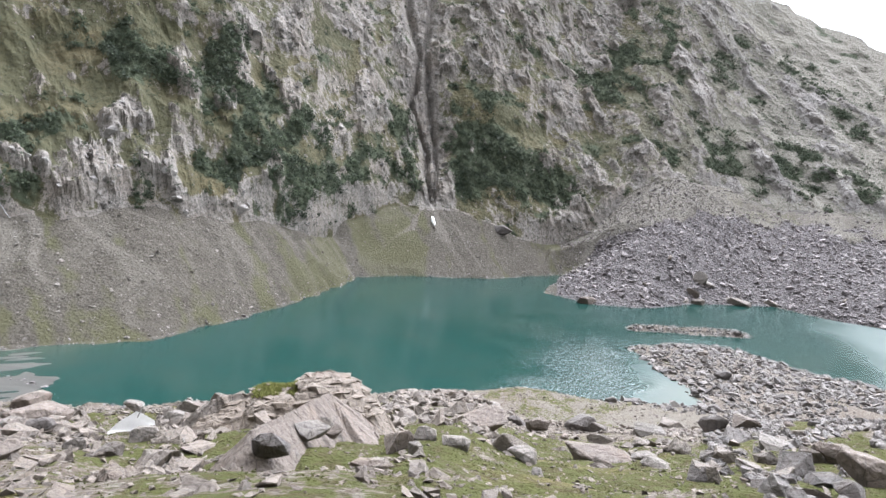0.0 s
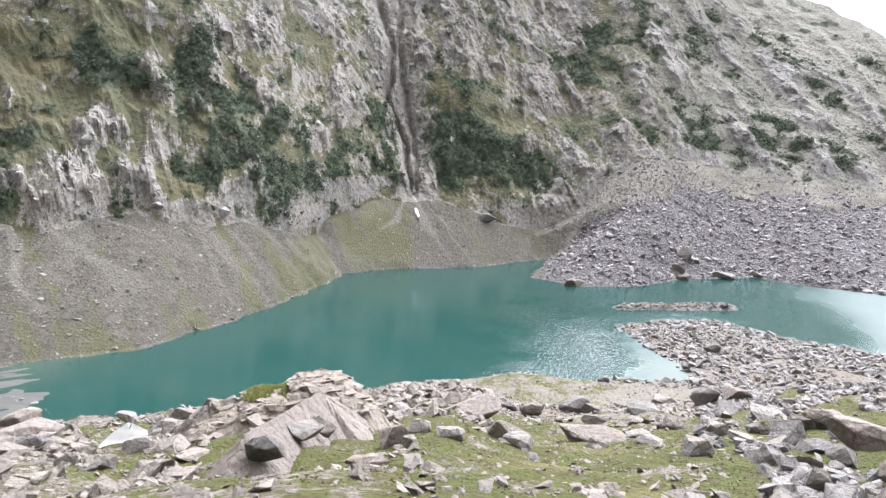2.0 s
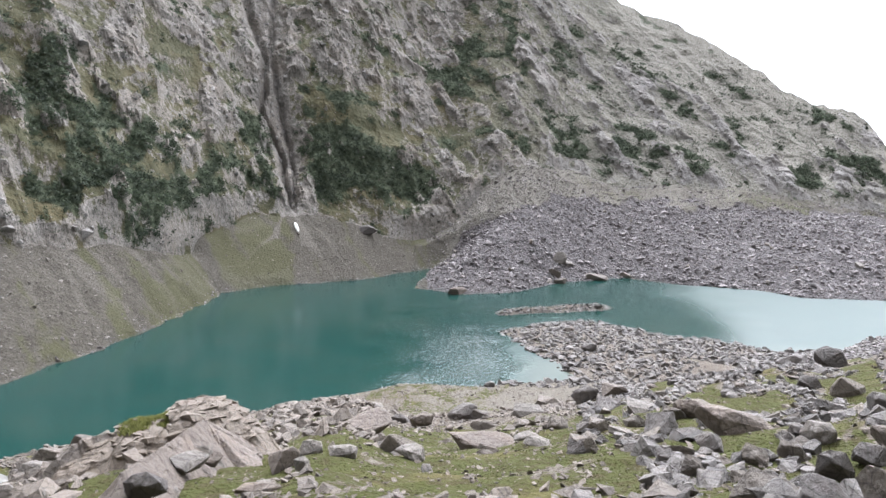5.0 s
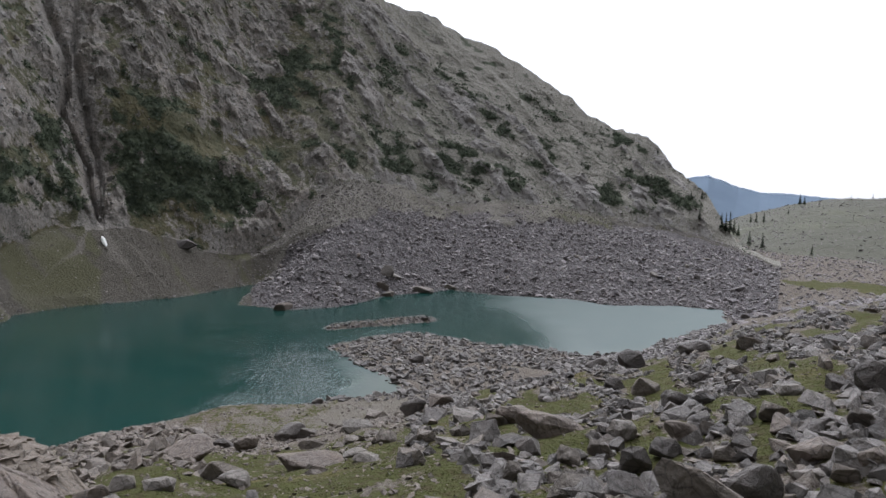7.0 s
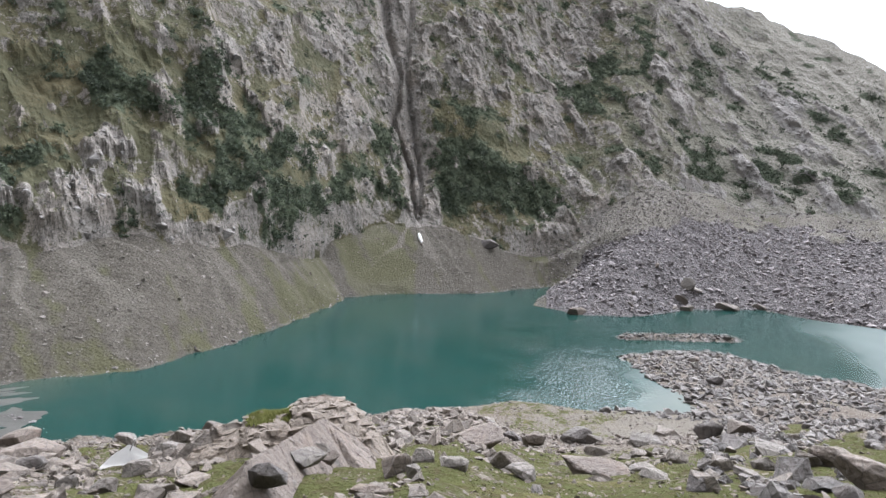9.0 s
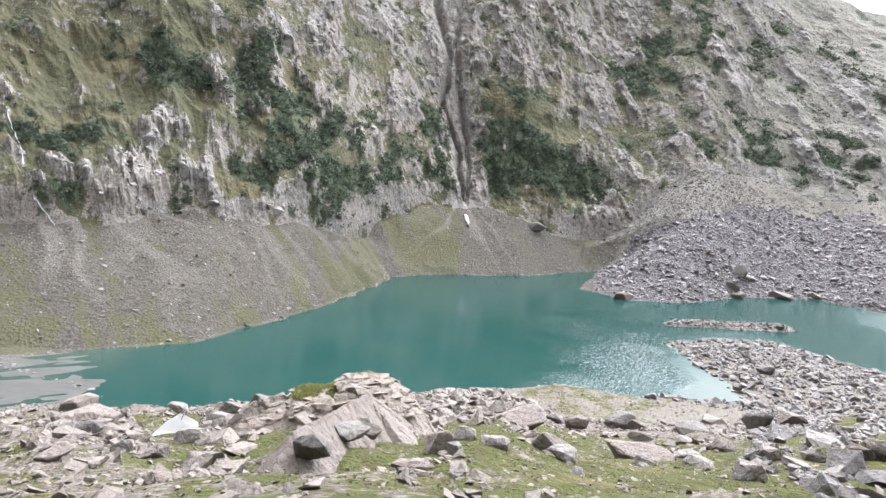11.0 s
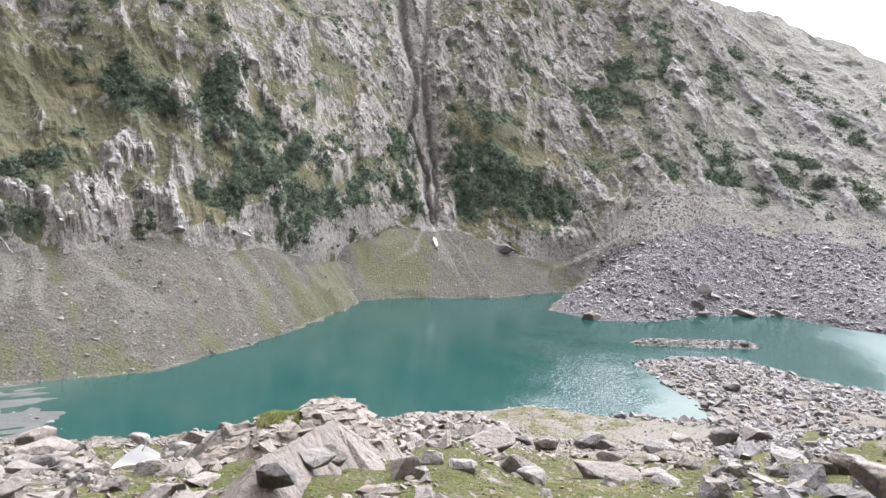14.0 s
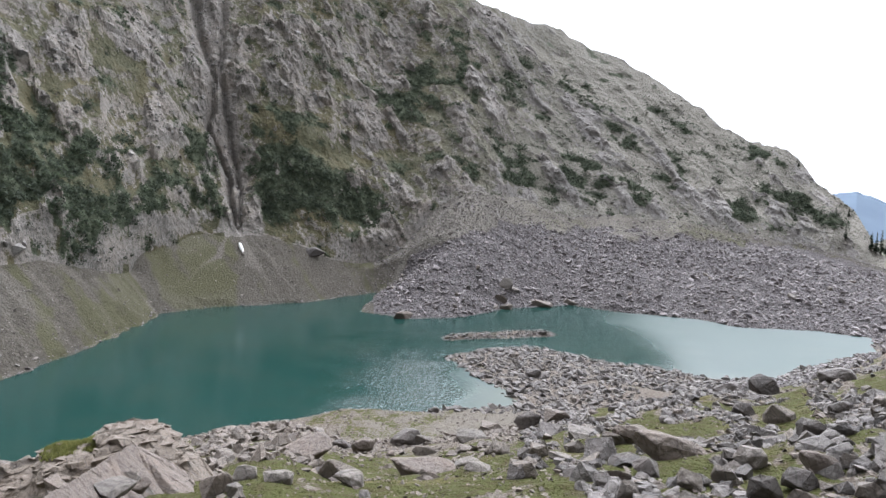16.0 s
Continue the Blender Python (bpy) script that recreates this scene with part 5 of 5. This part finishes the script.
# ---- shrubs on the cliffs ----
def leaf_clump(seed, leaves):
    """A ragged dome of leaf sprays about one metre wide."""
    r = np.random.default_rng(seed)
    d = r.normal(size=(leaves, 3))
    d[:, 2] = np.abs(d[:, 2]) * 0.9
    d /= np.linalg.norm(d, axis=1)[:, None]
    c = d * r.uniform(0.25, 0.52, (leaves, 1)) * (1 + 0.35 * np.sin(5 * d[:, :1] + seed))
    t1 = np.cross(d, r.normal(size=(leaves, 3)))
    t1 /= np.linalg.norm(t1, axis=1)[:, None]
    t2 = np.cross(d, t1) + 0.5 * d * r.normal(size=(leaves, 1))
    s = r.uniform(0.065, 0.14, (leaves, 1))
    co = np.stack([c - t1 * s - t2 * s * 0.6, c + t1 * s - t2 * s * 0.5, c + t2 * s], 1).reshape(-1, 3)
    return co, np.arange(len(co)).reshape(-1, 3)


n = 130000
a, r = rng.uniform(-44, 49, n), rng.uniform(190, 470, n)
x, y, z, region, veg, sd = surface(a, r)
e = np.degrees(np.arctan2(z - EYE, np.hypot(x, y)))
want = surface.scrub * 1.1 - 0.12 + 0.09 * smooth(8, 18, a) + 0.22 * fbm(a * 0.9, e * 1.1, 6.0, 3) - 0.25 * surface.face
ok = (region == 4) & (want > rng.uniform(0, 0.9, n)) & (e < 17)
pl, thick = np.stack([x, y, z], -1)[ok][:12500], surface.scrub[ok][:12500]
s = np.clip(np.where(thick > 0.25, 2.3, 1.3) * np.exp(rng.normal(0, 0.4, len(pl))), 0.6, 4.6)
scatter("cliff_shrubs", [leaf_clump(i, 28) for i in range(8)], pl, np.stack([s, s, s * rng.uniform(0.7, 1.3, len(s))], -1), SHRUB_LEAF,
        "dark green birch and juniper scrub clinging to the cliffs", "shrubs", 0.25, 0.15)
# low bushes dotted over the ledges
ok = (region == 4) & (fbm(a * 2.2, e * 2.2, 16.0, 2) + 0.25 * smooth(-26, -16, a) > rng.uniform(0.1, 1.3, n)) & (e < 17)
pl = np.stack([x, y, z], -1)[ok][:11000]
s = np.clip(1.15 * np.exp(rng.normal(0, 0.35, len(pl))), 0.6, 2.4)
scatter("ledge_bushes", [leaf_clump(20 + i, 13) for i in range(8)], pl, np.stack([s, s, s * rng.uniform(0.7, 1.2, len(s))], -1), SHRUB_LEAF,
        "small dark bushes dotted over the rock ledges", "shrubs", 0.25, 0.15)

# ---- old snow at the foot of the gully ----
def snow_patch():
    bm = bmesh.new()
    bmesh.ops.create_icosphere(bm, subdivisions=4, radius=1.0)
    p = down_ray(-1.45, -4.75, 230, 420)
    for v in bm.verts:
        c = v.co.copy()
        k = 1 + 0.28 * noise.noise(c * 1.4) + 0.12 * noise.noise(c * 4)
        v.co = Vector((c.x * 0.6 * k - 0.8 * c.z, c.y * 1.3 * k, c.z * 1.8 * k + 0.8 * c.y))
    ob = part("snow_patch", bm, SNOW, None, "", True)
    ob.location = p + Vector((0, 0, 0.7))
    tagged(ob, "small dirty patch of old snow below a gully", "snow patch")


snow_patch()


# ---- thin waterfall ----
def waterfall():
    root = new("waterfall")
    pts = [(-35.2, 2.7), (-35.1, 1.6), (-34.9, 0.5), (-34.4, -0.7), (-34.2, -2.0), (-34.0, -3.4), (-33.6, -4.3), (-32.9, -5.4), (-32.3, -6.3)]
    places = [down_ray(a, e, 150, 480) for a, e in pts]
    root.location = places[-1]
    for first, last, name in ((1, 2, "upper_fall"), (2, 4, "middle_fall"), (6, 8, "lower_fall")):
        bm = bmesh.new()
        rings = []
        for p, q in zip(places[first:last], places[first + 1:last + 1]):
            for s in np.linspace(0, 1, 7):
                c = p.lerp(q, s) + Vector((noise.noise(p * 0.3 + Vector((0, 0, s * 4))) * 0.5, -0.35, 0.15)) - root.location
                w = 0.08 + 0.06 * noise.noise(c * 0.7)
                ring = [bm.verts.new(c + Vector((w * math.cos(t) * 1.3, w * math.sin(t), 0))) for t in np.linspace(0, 5.24, 6)]
                rings.append(ring)
        for r1, r2 in zip(rings, rings[1:]):
            for i in range(6):
                bm.faces.new((r1[i], r1[(i + 1) % 6], r2[(i + 1) % 6], r2[i]))
        part(name, bm, FALLS, root, "", True)
    tagged(root, "thin white waterfall dropping down a rock cleft", "waterfall")


waterfall()


# ---- conifers by the outlet ----
def conifer(place, height, seed):
    r = np.random.default_rng(seed)
    root = new("conifer")
    root.location = place
    bm = bmesh.new()
    bmesh.ops.create_cone(bm, cap_ends=True, segments=7, radius1=height * 0.022, radius2=height * 0.004, depth=height)
    bmesh.ops.translate(bm, vec=(0, 0, height * 0.5 - 0.2), verts=bm.verts)
    part("trunk", bm, BARK, root)
    bm = bmesh.new()
    for i in range(26):
        t = 0.14 + 0.86 * (i + r.uniform(-0.3, 0.3)) / 26
        reach = height * (0.03 + 0.16 * (1 - t)) * r.uniform(0.6, 1.2)
        for j in range(6):
            a = r.uniform(0, 6.283)
            d = Vector((math.cos(a), math.sin(a), 0))
            s = Vector((-d.y, d.x, 0)) * reach * 0.32
            z = Vector((0, 0, height * t))
            q = [bm.verts.new(z), bm.verts.new(z + d * reach * 0.6 + s - Vector((0, 0, reach * 0.2))), bm.verts.new(z + d * reach - Vector((0, 0, reach * 0.55))), bm.verts.new(z + d * reach * 0.6 - s - Vector((0, 0, reach * 0.25)))]
            bm.faces.new(q)
    part("crown", bm, NEEDLES, root)
    tagged(root, "slender dark green conifer beyond the moraine", "conifer", "conifers by the outlet")


for i, (a, e, h) in enumerate(((44.3, -1.93, 1.0), (45.9, -2.62, 1.4), (46.2, -2.77, 1.55), (46.5, -2.84, 1.75), (46.8, -2.91, 1.3), (47.1, -3.0, 1.0), (47.9, -3.77, 1.3), (48.8, -3.88, 1.3), (52.1, -4.13, 0.9), (47.9, -1.95, 0.65),
                               (48.3, -1.95, 0.85), (48.8, -1.92, 0.85), (51.1, -0.5, 0.9), (51.4, -0.5, 0.7), (50.4, -1.25, 0.55), (54.3, -0.1, 0.4), (55.6, 0.0, 0.45), (41.0, 3.1, 0.7), (43.6, -0.2, 0.7), (44.4, -0.3, 0.75))):
    p = down_ray(a, e, 300, 660)
    conifer(p, p.length * radians(h), i)


# ---- mountains far away, blue haze put into their colour ----
def far_mountain():
    a = np.arange(34, 75, 0.06)
    crest_e = table(a, (34, 0.5), (41, 0.7), (43.2, 1.3), (44.8, 1.5), (46, 1.05), (46.8, 0.72), (48.4, 0.32), (50.3, 0.28), (53.2, 0.02), (56, -0.2), (75, -0.4)) 
    k = np.linspace(0, 1, 14)
    A, K = np.meshgrid(a, k, indexing="ij")
    E = np.repeat(crest_e[:, None], len(k), 1) + 0.03 * fbm(A * 4, K * 3, 2.0, 3) * smooth(0.8, 1.0, K)
    R = 3300 - 900 * (1 - K) + 30 * fbm(A * 0.4, K * 2, 1.0, 2) * (1 - K)
    Z = -300 + (EYE + 3300 * np.tan(np.radians(E)) + 300) * K ** 0.85
    x, y = R * np.sin(np.radians(A)), R * np.cos(np.radians(A))
    i = np.arange(A.size).reshape(A.shape)
    q = np.stack([i[:-1, :-1], i[1:, :-1], i[1:, 1:], i[:-1, 1:]], -1).reshape(-1, 4)[:, ::-1]
    m = Nodes("haze_tinted_forest")
    # the blue of the distance haze is part of this base colour
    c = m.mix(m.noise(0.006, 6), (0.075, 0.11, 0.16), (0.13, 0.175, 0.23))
    tagged(new("far_mountain", mesh_from("far_mountain", np.stack([x, y, Z], -1).reshape(-1, 3), q, m.done(c, 1.0))), "forested mountains in the far distance, tinted blue for haze", "mountain", kind="structure")


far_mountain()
